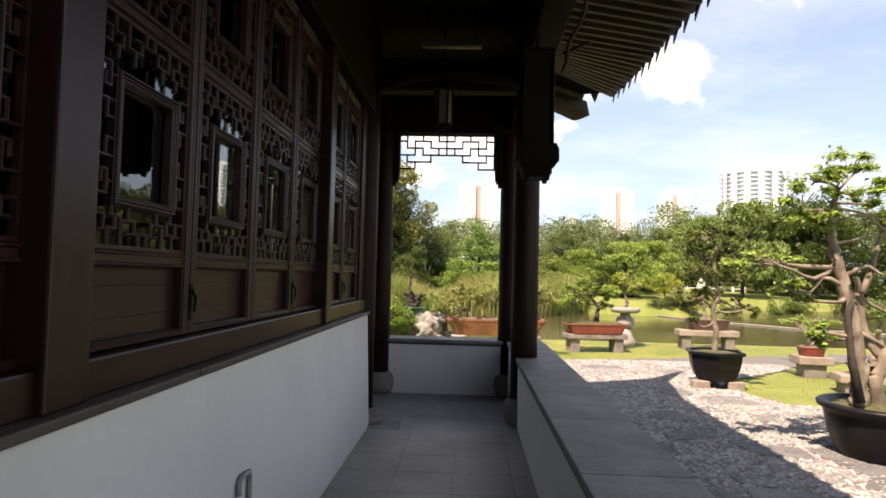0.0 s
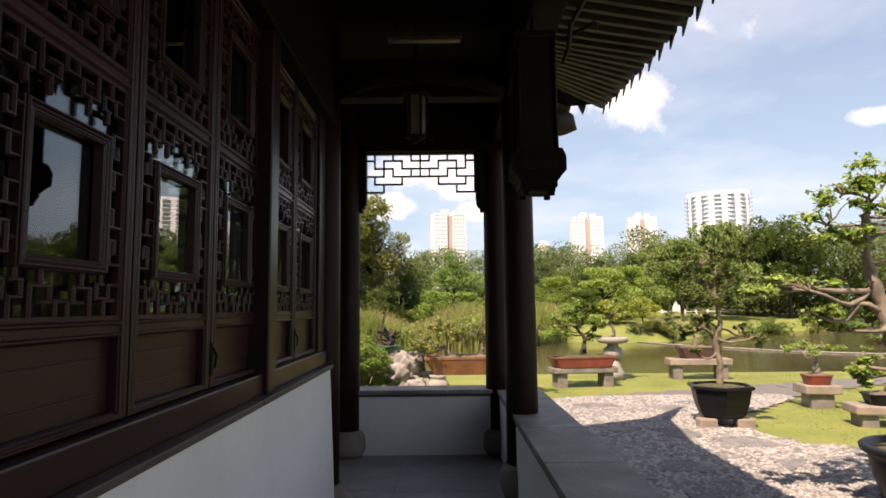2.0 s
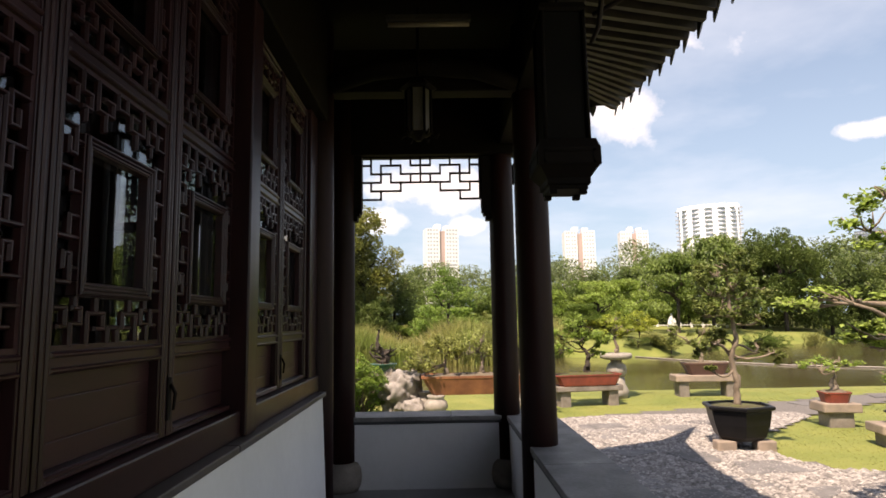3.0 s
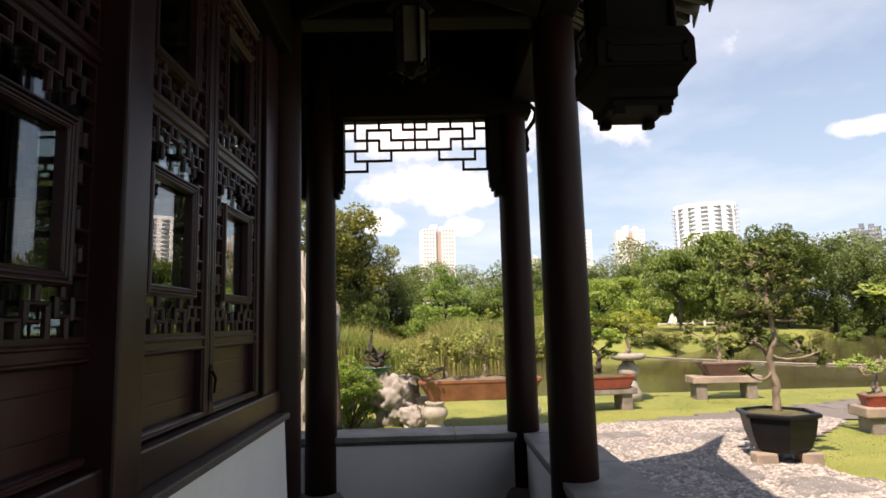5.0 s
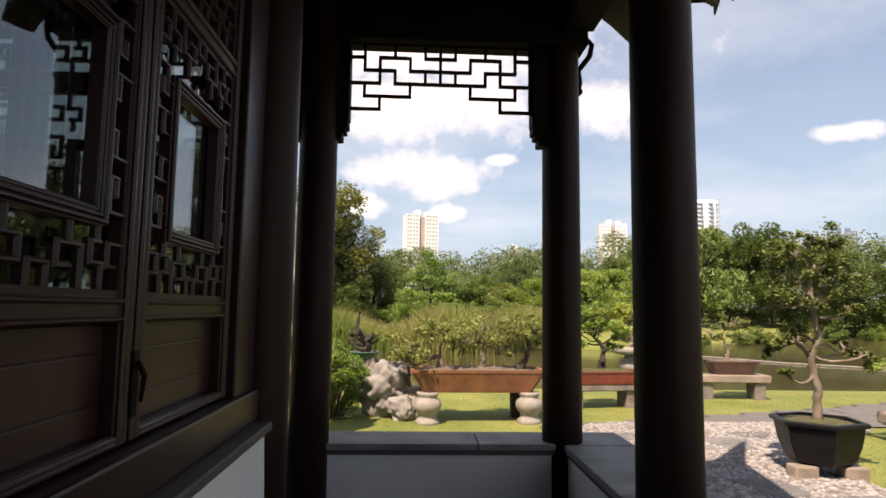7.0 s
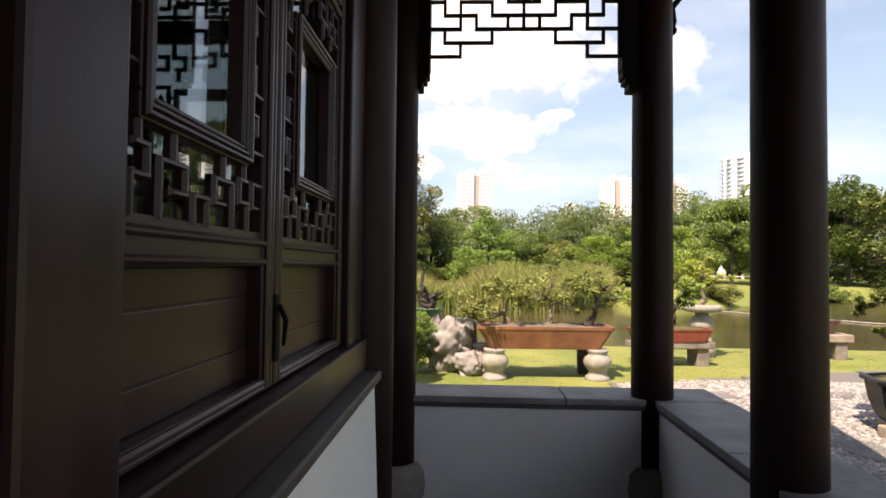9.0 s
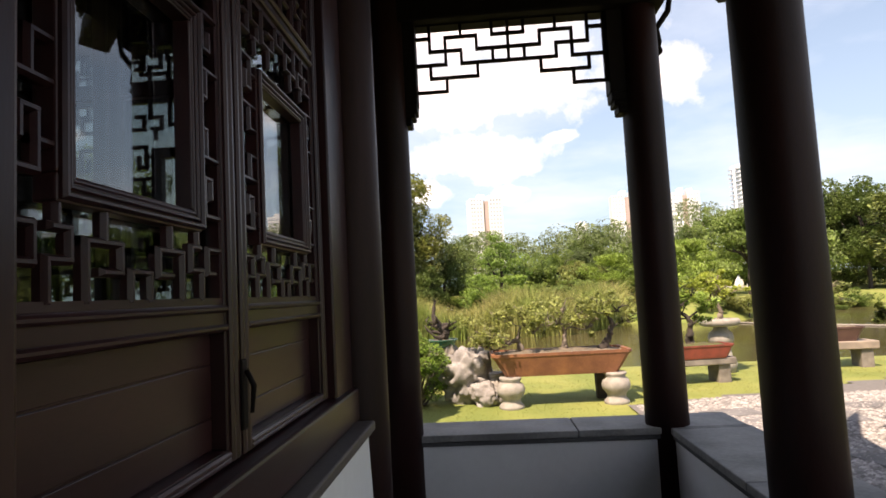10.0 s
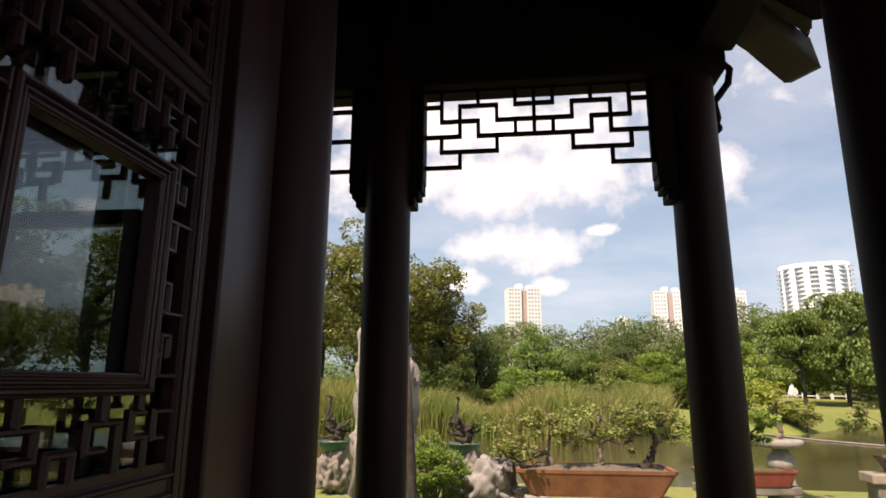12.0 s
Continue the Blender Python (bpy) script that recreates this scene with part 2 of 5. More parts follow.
# ---- mesh helpers ----
def box(bm, x0, x1, y0, y1, z0, z1, bev=0.0):
    r = bmesh.ops.create_cube(bm, size=1.0, matrix=Matrix.Translation(((x0 + x1) / 2, (y0 + y1) / 2, (z0 + z1) / 2)) @ Matrix.Diagonal((x1 - x0, y1 - y0, z1 - z0, 1)))
    if bev:
        es = {e for v in r["verts"] for e in v.link_edges}
        bmesh.ops.bevel(bm, geom=list(es), offset=bev, segments=2, affect="EDGES", profile=0.5)


def lathe(bm, cx, cy, profile, seg=24, sx=1.0, sy=1.0, turn=0.0, sides=None):
    """A turned body from (radius, z) pairs; closed at both ends."""
    seg = sides or seg
    rings = []
    for r, z in profile:
        rings.append([bm.verts.new((cx + sx * r * math.cos(turn + 2 * math.pi * i / seg), cy + sy * r * math.sin(turn + 2 * math.pi * i / seg), z)) for i in range(seg)])
    for a, b in zip(rings, rings[1:]):
        for i in range(seg):
            f = bm.faces.new((a[i], a[(i + 1) % seg], b[(i + 1) % seg], b[i]))
            f.smooth = sides is None
    bm.faces.new(rings[0][::-1])
    bm.faces.new(rings[-1])


def tube(bm, pts, radii, seg=8):
    pts = [Vector(p) for p in pts]
    rings = []
    for i, p in enumerate(pts):
        d = (pts[min(i + 1, len(pts) - 1)] - pts[max(i - 1, 0)]).normalized()
        u = d.orthogonal().normalized()
        if i:
            u = (rings[-1][0].co - pts[i - 1])
            u = (u - d * u.dot(d)).normalized()
        w = d.cross(u)
        rings.append([bm.verts.new(p + radii[i] * (math.cos(2 * math.pi * k / seg) * u + math.sin(2 * math.pi * k / seg) * w)) for k in range(seg)])
    for a, b in zip(rings, rings[1:]):
        for k in range(seg):
            f = bm.faces.new((a[k], a[(k + 1) % seg], b[(k + 1) % seg], b[k]))
            f.smooth = True
    bm.faces.new(rings[0][::-1])
    bm.faces.new(rings[-1])


def mesh_of(name, bm, material):
    bmesh.ops.recalc_face_normals(bm, faces=bm.faces)
    me = bpy.data.meshes.new(name)
    bm.to_mesh(me)
    bm.free()
    me.materials.append(material)
    return me


def part(name, bm, material, parent=None, label=""):
    ob = new(name, mesh_of(name, bm, material))
    if parent:
        ob.parent = parent
    if label:
        ob["label"] = label
    return ob


def thing(name, at=(0, 0, 0), label="", category="", group="", kind="", rz=0.0):
    ob = new(name)
    ob.matrix_basis = pose(*at, 0, 0, rz)
    return tagged(ob, label, category, group, kind)


def boxpart(name, dims, material, parent=None, bev=0.0, label=""):
    bm = bmesh.new()
    box(bm, *dims, bev)
    return part(name, bm, material, parent, label)


def structure(name, bm, material, label="", category=""):
    return tagged(part(name, bm, material), label, category, kind="structure")


def leaves(points, size, rng, flat=0.4, per=1, name="crown"):
    """A mesh of small folded leaves at the points, each two triangles bent along the middle."""
    n = len(points) * per
    v = np.zeros((n, 4, 3))
    base = np.repeat(np.asarray(points, float), per, axis=0) + (rng.normal(0, size * 0.7, (n, 3)) if per > 1 else 0)
    d = rng.normal(0, 1, (n, 3))
    d[:, 2] *= flat
    d /= np.linalg.norm(d, axis=1)[:, None]
    up_ = rng.normal(0, 0.32, (n, 3)) + (-0.15, -0.28, 1)
    s = np.cross(d, up_)
    s /= np.linalg.norm(s, axis=1)[:, None]
    L = size * rng.uniform(0.6, 1.3, n)[:, None]
    nn = np.cross(s, d)
    v[:, 0] = base - d * L * 0.5
    v[:, 1] = base + s * L * 0.30 + nn * L * 0.10
    v[:, 2] = base + d * L * 0.5
    v[:, 3] = base - s * L * 0.30 + nn * L * 0.10
    me = bpy.data.meshes.new(name)
    me.vertices.add(n * 4)
    me.vertices.foreach_set("co", v.ravel())
    tri = np.array([[0, 1, 2], [0, 2, 3]])
    idx = (np.arange(n)[:, None, None] * 4 + tri).reshape(-1)
    me.loops.add(n * 6)
    me.loops.foreach_set("vertex_index", idx.astype(np.int32))
    me.polygons.add(n * 2)
    me.polygons.foreach_set("loop_start", np.arange(0, n * 6, 3, dtype=np.int32))
    me.polygons.foreach_set("loop_total", np.full(n * 2, 3, np.int32))
    me.update()
    me.validate()
    return me


def clump_points(rng, centres, radii, count, squash=0.6, loose=False):
    """Points mostly near the shells of lobes, or loosely scattered about them."""
    k = rng.integers(0, len(centres), count)
    d = rng.normal(0, 1, (count, 3))
    d /= np.linalg.norm(d, axis=1)[:, None]
    r = np.abs(rng.normal(0.55, 0.42, count)) if loose else rng.uniform(0.55, 1.05, count) ** 0.6
    p = np.asarray(centres)[k] + d * (r * np.asarray(radii)[k])[:, None] * (1, 1, squash)
    return p

# ---- ground, lake, path ----
FZ, GZ, WZ = -0.03, -0.36, -0.62      # gallery floor, garden ground, water


def ground_height(x, y):
    shore = 16.9 + 0.5 * math.sin(x * 0.21) - 0.03 * max(x, 0) - 0.02 * max(-x, 0)
    far = 33.5 + 1.2 * math.sin(x * 0.35 + 1.0) + max(0.0, x - 12) * 0.8
    near = min(max((y - shore) / 1.6, 0), 1)
    away = min(max((y - far) / 3.0, 0), 1)
    if x > 95 or x < -40:
        return GZ + 0.2
    dip = near * (1 - away)
    rise = min(max((y - far) / 60.0, 0), 1) * 2.6
    return GZ - 0.9 * dip + rise + (0.25 * away) + 0.012 * noise.noise((x * 0.7, y * 0.7, 0))


def axis(lo, hi, a, b, fine, far):
    v = list(np.arange(a, b + 1e-6, fine))
    s = fine
    while v[-1] < hi:
        s *= far
        v.append(v[-1] + s)
    s = fine
    while v[0] > lo:
        s *= far
        v.insert(0, v[0] - s)
    return v


gx, gy = axis(-2500, 2500, -14, 30, 0.8, 1.18), axis(-900, 2500, -4, 66, 0.8, 1.18)
bm = bmesh.new()
grid = [[bm.verts.new((x, y, ground_height(x, y))) for x in gx] for y in gy]
for j in range(len(gy) - 1):
    for i in range(len(gx) - 1):
        f = bm.faces.new((grid[j][i], grid[j][i + 1], grid[j + 1][i + 1], grid[j + 1][i]))
        f.smooth = True
structure("ground", bm, M_GRASS, "sunlit mown green lawn sloping down to a lake", "lawn")
bm = bmesh.new()
bmesh.ops.create_grid(bm, x_segments=2, y_segments=2, size=1, matrix=Matrix.Translation((20, 46, WZ)) @ Matrix.Diagonal((76, 40, 1, 1)))
structure("water", bm, M_WATER, "still olive-green lake water with soft reflections", "lake")


# ---- gallery ----
def slab(name, dims, material, label, category, bev=0.004):
    bm = bmesh.new()
    box(bm, *dims, bev)
    return structure(name, bm, material, label, category)


slab("floor", (-4.6, 0.93, -3.2, 7.32, GZ - 0.3, FZ - 0.006), M_MORTAR, "grey stone-tiled gallery floor", "floor")
# low wall under the windows, with the slate ledge on it
west = slab("wall_west", (-1.15, -0.872, -3.2, 5.43, FZ - 0.01, 0.972), M_PLASTER, "white plastered low wall below the lattice windows", "wall")
for v in west.data.vertices:
    if v.co.x > -1.0 and v.co.z < 0.5:
        v.co.x += 0.04
for k in range(5):
    slab("sill_%d" % (k + 1), (-1.15, -0.853, -3.2 + 1.732 * k, -3.2 + 1.732 * k + 1.728, 0.974, 1.003), M_SILLBOARD, "thin weathered dark ledge on top of the white wall", "ledge", 0.006)
slab("wall_end", (-4.6, -1.155, 5.14, 5.42, FZ - 0.01, 0.955), M_PLASTER, "white plastered low end wall of the hall", "wall")
slab("sill_end", (-4.6, -1.155, 5.12, 5.44, 0.957, 1.003), M_EDGE, "dark slate ledge on the end wall", "ledge", 0.006)
slab("wall_back", (-4.9, -4.6, -3.5, 7.32, FZ - 0.01, 4.2), M_WOODV, "plain plastered wall closing the hall", "wall")
slab("wall_south", (-4.6, 0.93, -3.5, -3.2, FZ - 0.01, 4.2), M_PLASTER, "plain plastered wall closing the gallery", "wall")
# parapets: white walls with slate edge and grey slab tops
slab("wall_east", (0.515, 0.90, -3.2, 6.97, GZ - 0.05, 0.535), M_PLASTER, "white plastered parapet of the gallery", "parapet")
slab("wall_north", (-4.6, 0.90, 6.975, 7.29, GZ - 0.05, 0.535), M_PLASTER, "white plastered parapet closing the gallery", "parapet")
slab("trim_east", (0.503, 0.912, -3.2, 6.96, 0.537, 0.560), M_EDGE, "dark slate course under the parapet top", "trim", 0.003)
slab("trim_north", (-4.6, 0.912, 6.962, 7.302, 0.537, 0.560), M_EDGE, "dark slate course under the parapet top", "trim", 0.003)

cap_e = thing("parapet_top", label="grey stone slabs capping the white parapet", category="coping", kind="structure")
y = -3.2
while y < 6.93:
    y1 = min(y + 0.92, 6.955)
    boxpart("stone_slab", (0.495, 0.925, y, y1 - 0.006, 0.562, 0.600), M_CAP, cap_e, 0.005)
    y = y1
cap_n = thing("parapet_top", label="grey stone slabs capping the far parapet", category="coping", kind="structure")
x = -4.6
while x < 0.91:
    x1 = min(x + 0.92, 0.925)
    boxpart("stone_slab", (x, x1 - 0.006, 6.958, 7.315, 0.562, 0.600), M_CAP, cap_n, 0.005)
    x = x1


def column(name_label, cx, cy, r, base):
    col = thing("column", (cx, cy, FZ), name_label, "column", "gallery columns")
    bm = bmesh.new()
    lathe(bm, 0, 0, [(r * 1.02, base[-1][1] - 0.004), (r, 1.0), (r * 0.97, 2.6), (r * 0.93, 3.9)], 32)
    part("shaft", bm, M_COLUMN, col)
    bm = bmesh.new()
    lathe(bm, 0, 0, base, 28)
    part("stone_base", bm, M_GREYSTONE, col, "rounded grey stone column base")
    return col


DRUM = [(0.150, 0.0), (0.175, 0.05), (0.185, 0.12), (0.175, 0.20), (0.140, 0.245)]
BELL = [(0.22, 0.0), (0.215, 0.03), (0.17, 0.06), (0.155, 0.10), (0.14, 0.13)]
column("dark red lacquered column at the hall corner", -0.945, 5.60, 0.112, BELL)
column("dark red lacquered column with drum base beside parapet", -0.99, 7.00, 0.116, DRUM)
column("dark red lacquered corner column with drum base", 0.512, 7.06, 0.119, DRUM)
column("dark red lacquered column rising beside the parapet", 0.578, 5.68, 0.124, DRUM)
column("dark red lacquered column rising beside the parapet", 0.585, -0.9, 0.125, DRUM)
column("dark red lacquered column on the side gallery", -3.4, 7.06, 0.130, DRUM)
slab("floor_plinth", (-1.15, -0.55, 5.32, 5.88, FZ - 0.05, FZ + 0.004), M_CAP, "square stone plinth set into the floor", "plinth", 0.003)

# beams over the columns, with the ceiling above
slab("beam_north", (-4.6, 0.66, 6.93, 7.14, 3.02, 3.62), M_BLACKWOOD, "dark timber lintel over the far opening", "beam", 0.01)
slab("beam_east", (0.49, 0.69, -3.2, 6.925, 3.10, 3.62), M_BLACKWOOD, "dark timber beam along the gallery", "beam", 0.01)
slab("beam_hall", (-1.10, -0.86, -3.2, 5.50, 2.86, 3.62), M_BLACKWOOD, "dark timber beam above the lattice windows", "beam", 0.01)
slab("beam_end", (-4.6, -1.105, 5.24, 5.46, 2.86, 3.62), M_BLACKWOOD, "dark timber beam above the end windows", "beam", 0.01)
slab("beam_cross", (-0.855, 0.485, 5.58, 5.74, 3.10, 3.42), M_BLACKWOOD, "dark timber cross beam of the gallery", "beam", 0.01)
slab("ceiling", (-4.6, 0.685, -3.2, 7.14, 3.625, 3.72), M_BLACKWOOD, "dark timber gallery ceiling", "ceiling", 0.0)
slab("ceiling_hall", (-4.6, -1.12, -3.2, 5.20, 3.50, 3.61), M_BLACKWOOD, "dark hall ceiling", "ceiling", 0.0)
slab("floor_hall", (-4.6, -1.16, -3.2, 5.13, FZ, FZ + 0.02), M_FLOOR, "dark floor of the hall behind the windows", "floor", 0.0)


# ---- lattice window leaves ----
LW = 0.612
STRIP = 0.0058


def ridge(bm, x0, x1, y0, y1, z0, z1, inset):
    """A bar whose face towards +x is narrower than its back, with a small crown."""
    lo = [bm.verts.new((x0, y, z)) for y, z in ((y0, z0), (y1, z0), (y1, z1), (y0, z1))]
    mid = [bm.verts.new((x0 + (x1 - x0) * 0.6, y, z)) for y, z in ((y0, z0), (y1, z0), (y1, z1), (y0, z1))]
    hi = [bm.verts.new((x1, y, z)) for y, z in ((y0 + inset, z0 + inset), (y1 - inset, z0 + inset), (y1 - inset, z1 - inset), (y0 + inset, z1 - inset))]
    for p, q in ((lo, mid), (mid, hi)):
        for k in range(4):
            bm.faces.new((p[k], p[(k + 1) % 4], q[(k + 1) % 4], q[k]))
    bm.faces.new(hi)
    bm.faces.new(lo[::-1])


def strip(bm, u0, v0, u1, v1, d0=-0.017, d1=0.0):
    """A lattice bar from (u0, v0) to (u1, v1) in the leaf's plane; u runs along y, v upwards."""
    e = 0.0004 if u0 == u1 else 0.0
    ridge(bm, d0, d1 - e, min(u0, u1) - STRIP, max(u0, u1) + STRIP, min(v0, v1) - STRIP, max(v0, v1) + STRIP, 0.0036)


def poly(bm, pts, mu=0, mv=0, cu=0.0, cv=0.0):
    for (a, b), (c, d) in zip(pts, pts[1:]):
        ps = []
        for u, v in ((a, b), (c, d)):
            ps += [2 * cu - u if mu else u, 2 * cv - v if mv else v]
        strip(bm, *ps)


def lattice(bm, u0, u1, v0, v1, iu0, iu1, iv0, iv1):
    """Bent-bar maze between an outer frame and an inner window, alike in all four quarters."""
    cu, cv = (u0 + u1) / 2, (v0 + v1) / 2
    gu, gv = (iu0 - u0), (iv0 - v0)
    for mu in (0, 1):
        for mv in (0, 1):
            def P(*pts):
                poly(bm, pts, mu, mv, cu, cv)
            # corner knots
            P((u0, v0 + gv * 0.72), (u0 + gu * 0.55, v0 + gv * 0.72), (u0 + gu * 0.55, v0 + gv * 0.36), (u0 + gu * 0.25, v0 + gv * 0.36))
            P((u0 + gu * 0.80, v0), (u0 + gu * 0.80, v0 + gv * 0.40), (u0 + gu * 1.25, v0 + gv * 0.40), (u0 + gu * 1.25, v0 + gv * 0.72), (u0 + gu * 0.9, v0 + gv * 0.72))
            P((u0 + gu * 1.0, iv0), (u0 + gu * 1.0, v0 + gv * 0.72))
            # bottom and top bands
            w = (cu - iu0)
            P((iu0 + w * 0.30, v0), (iu0 + w * 0.30, v0 + gv * 0.62), (iu0 + w * 0.72, v0 + gv * 0.62), (iu0 + w * 0.72, v0 + gv * 0.30), (iu0 + w * 0.50, v0 + gv * 0.30))
            P((iu0 + w * 0.52, v0 + gv * 0.62), (iu0 + w * 0.52, iv0))
            P((iu0 + w * 0.86, v0 + gv * 0.32), (cu, v0 + gv * 0.32))
            P((iu0 + w * 0.86, v0), (iu0 + w * 0.86, v0 + gv * 0.32))
            # side bands
            h = (cv - iv0)
            P((u0, iv0 + h * 0.12), (u0 + gu * 0.62, iv0 + h * 0.12), (u0 + gu * 0.62, iv0 + h * 0.44), (u0 + gu * 0.32, iv0 + h * 0.44), (u0 + gu * 0.32, iv0 + h * 0.28))
            P((u0 + gu * 0.62, iv0 + h * 0.28), (iu0, iv0 + h * 0.28))
            P((u0, iv0 + h * 0.62), (iu0, iv0 + h * 0.62))
            P((u0 + gu * 0.5, iv0 + h * 0.62), (u0 + gu * 0.5, iv0 + h * 0.86), (iu0 - gu * 0.12, iv0 + h * 0.86))
    return bm


def moulded(bm, u0, u1, v0, v1, w, d0, d1):
    """A rectangular frame of four bars with a raised inner bead."""
    for a, b, c, d in ((u0, u1, v0, v0 + w), (u0, u1, v1 - w, v1), (u0, u0 + w, v0 + w, v1 - w), (u1 - w, u1, v0 + w, v1 - w)):
        box(bm, d0, d1, a, b, c, d, 0.003)
    for inset, wide, rise in ((0.10, 0.28, 0.010), (0.46, 0.20, 0.006), (0.74, 0.16, 0.003)):
        p, q = w * inset, w * (inset + wide)
        for n_, (a, b, c, d) in enumerate(((u0 + p, u1 - p, v0 + p, v0 + q), (u0 + p, u1 - p, v1 - q, v1 - p), (u0 + p, u0 + q, v0 + p, v1 - p), (u1 - q, u1 - p, v0 + p, v1 - p))):
            ridge(bm, d1 - 0.002, d1 + rise - (0.0004 if n_ > 1 else 0), a, b, c, d, w * wide * 0.3)


def window_leaf():
    """A leaf whose face lies at x = 0, from u = 0 to LW, with z from 1.11 to 2.84."""
    t = thing("window_leaf", label="dark brown lattice window leaf with a small glass pane", category="window", group="lattice window leaves")
    for a, b in ((0.002, 0.045), (LW - 0.045, LW - 0.002)):
        bm = bmesh.new()
        box(bm, -0.05, 0.0, a, b, 1.11, 2.84, 0.004)
        ridge(bm, -0.002, 0.009, a + 0.004, a + 0.018, 1.112, 2.838, 0.004)
        ridge(bm, -0.002, 0.009, b - 0.018, b - 0.004, 1.112, 2.838, 0.004)
        part("stile", bm, M_WOODV, t)
    for z0, z1 in ((1.11, 1.135), (1.345, 1.395), (2.075, 2.125), (2.79, 2.84)):
        bm = bmesh.new()
        box(bm, -0.05, -0.001, 0.045, LW - 0.045, z0, z1, 0.004)
        ridge(bm, -0.003, 0.008, 0.045, LW - 0.045, z1 - 0.014, z1 - 0.002, 0.004)
        ridge(bm, -0.003, 0.008, 0.045, LW - 0.045, z0 + 0.002, z0 + 0.014, 0.004)
        part("rail", bm, M_WOOD, t)
    bm = bmesh.new()
    box(bm, -0.045, -0.032, 0.045, LW - 0.045, 1.135, 1.345)
    for z0, z1 in ((1.137, 1.192), (1.195, 1.287), (1.290, 1.343)):
        box(bm, -0.033, -0.029, 0.047, LW - 0.047, z0, z1, 0.0015)
    part("panel", bm, M_WOOD, t, "plain brown wooden panel of three boards")
    for v0, v1, i0, i1 in ((1.395, 2.075, 1.525, 1.905), (2.125, 2.79, 2.255, 2.655)):
        bm = bmesh.new()
        for a, b, c, d in ((0.045, LW - 0.045, v0, v0 + 0.012), (0.045, LW - 0.045, v1 - 0.012, v1), (0.045, 0.057, v0 + 0.012, v1 - 0.012), (LW - 0.057, LW - 0.045, v0 + 0.012, v1 - 0.012)):
            box(bm, -0.02, -0.004, a, b, c, d)
        lattice(bm, 0.057, LW - 0.057, v0 + 0.012, v1 - 0.012, 0.140, LW - 0.140, i0, i1)
        part("lattice", bm, M_WOOD, t, "maze of thin dark wooden bars")
        bm = bmesh.new()
        moulded(bm, 0.131, LW - 0.131, i0 - 0.006, i1 + 0.006, 0.034, -0.028, 0.002)
        pf = part("pane_frame", bm, M_WOOD, t)
        p = boxpart("pane", (-0.034, -0.030, 0.040, LW - 0.040, v0 + 0.004, v1 - 0.004), M_GLASS, pf, 0.0, "clear reflecting glass pane")
        p.visible_shadow = False
    return t


first = window_leaf()
LX = -0.955
starts = (1.472, 2.085, 2.700, 3.316, 4.022, 4.638)
first.matrix_basis = pose(LX, starts[0], 0)
for y in starts[1:] + (-1.14, -0.525, 0.09, 0.705, -2.4):
    copy_thing(first, pose(LX, y, 0))
for k in range(2):
    copy_thing(first, pose(-1.045 - 0.616 * k, 5.38, 0, 0, 0, 90))

slab("wall_hall", (-4.6, -2.285, 5.28, 5.40, 1.11, 2.855), M_WOODV, "plain dark timber wall panels of the hall end", "wall", 0.004)


def hall_post(y0, y1, name="post"):
    slab(name, (-1.02, -0.880, y0, y1, 1.006, 2.86), M_WOODV, "square dark brown timber post between windows", "post", 0.008)


for k, (a, b) in enumerate(((1.27, 1.43), (3.878, 4.012), (-1.33, -1.17))):
    hall_post(a, b, "post_%d" % (k + 1))
slab("post_4", (-1.02, -0.925, 5.262, 5.47, 1.006, 2.86), M_WOODV, "dark brown timber jamb beside the corner column", "post", 0.006)
slab("rail_sill", (-1.04, -0.905, -3.2, 5.47, 1.004, 1.108), M_WOOD, "dark brown timber sill beam under the windows", "beam", 0.008)
slab("rail_end", (-4.6, -1.045, 5.28, 5.41, 1.004, 1.108), M_WOOD, "dark brown timber sill beam on the end wall", "beam", 0.008)


# ---- fretwork and brackets under the beam ----
def fret(width, z0, z1, name_label):
    """Hanging fretwork: steps of thin bars that reach lowest beside the columns."""
    t = thing("fretwork", label=name_label, category="fretwork")
    rows = [z1 - (z1 - z0) * i / 5 for i in range(6)]
    cols = [width * i / 12 for i in range(13)]
    s = 0.0085
    segs = [(0, 5, 2, 5), (2, 5, 2, 4), (1, 4, 4, 4), (4, 4, 4, 3), (1, 4, 1, 3), (0, 3, 2, 3), (2, 3, 2, 1), (1, 2, 3, 2), (3, 2, 3, 3), (3, 3, 6, 3), (0, 1, 1, 1), (1, 1, 1, 0), (1, 1, 1, 2),
            (2, 1, 4, 1), (4, 1, 4, 2), (4, 2, 6, 2), (3, 0, 3, 1), (5, 0, 5, 1), (5, 1, 6, 1), (5, 2, 5, 3), (0, 0, 6, 0), (0, 0, 0, 5), (6, 0, 6, 3)]
    for mirror in (False, True):
        for a, b, c, d in segs:
            if mirror and a == c == 6:
                continue
            xs = [cols[12 - a], cols[12 - c]] if mirror else [cols[a], cols[c]]
            bm = bmesh.new()
            e = 0.0 if b == d else -0.0005
            box(bm, min(xs) - s + e, max(xs) + s - e, -0.012 + e, 0.012 - e, min(rows[b], rows[d]) - s - e, max(rows[b], rows[d]) + s + e)
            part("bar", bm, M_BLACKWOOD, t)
    return t


fr = fret(1.13, 2.605, 3.02, "dark hanging fretwork of thin wooden bars under the lintel")
fr.matrix_basis = pose(-0.82, 7.03, 0)
fr2 = fret(2.05, 2.605, 3.02, "dark hanging fretwork over the side gallery opening")
fr2.matrix_basis = pose(-3.22, 7.03, 0)


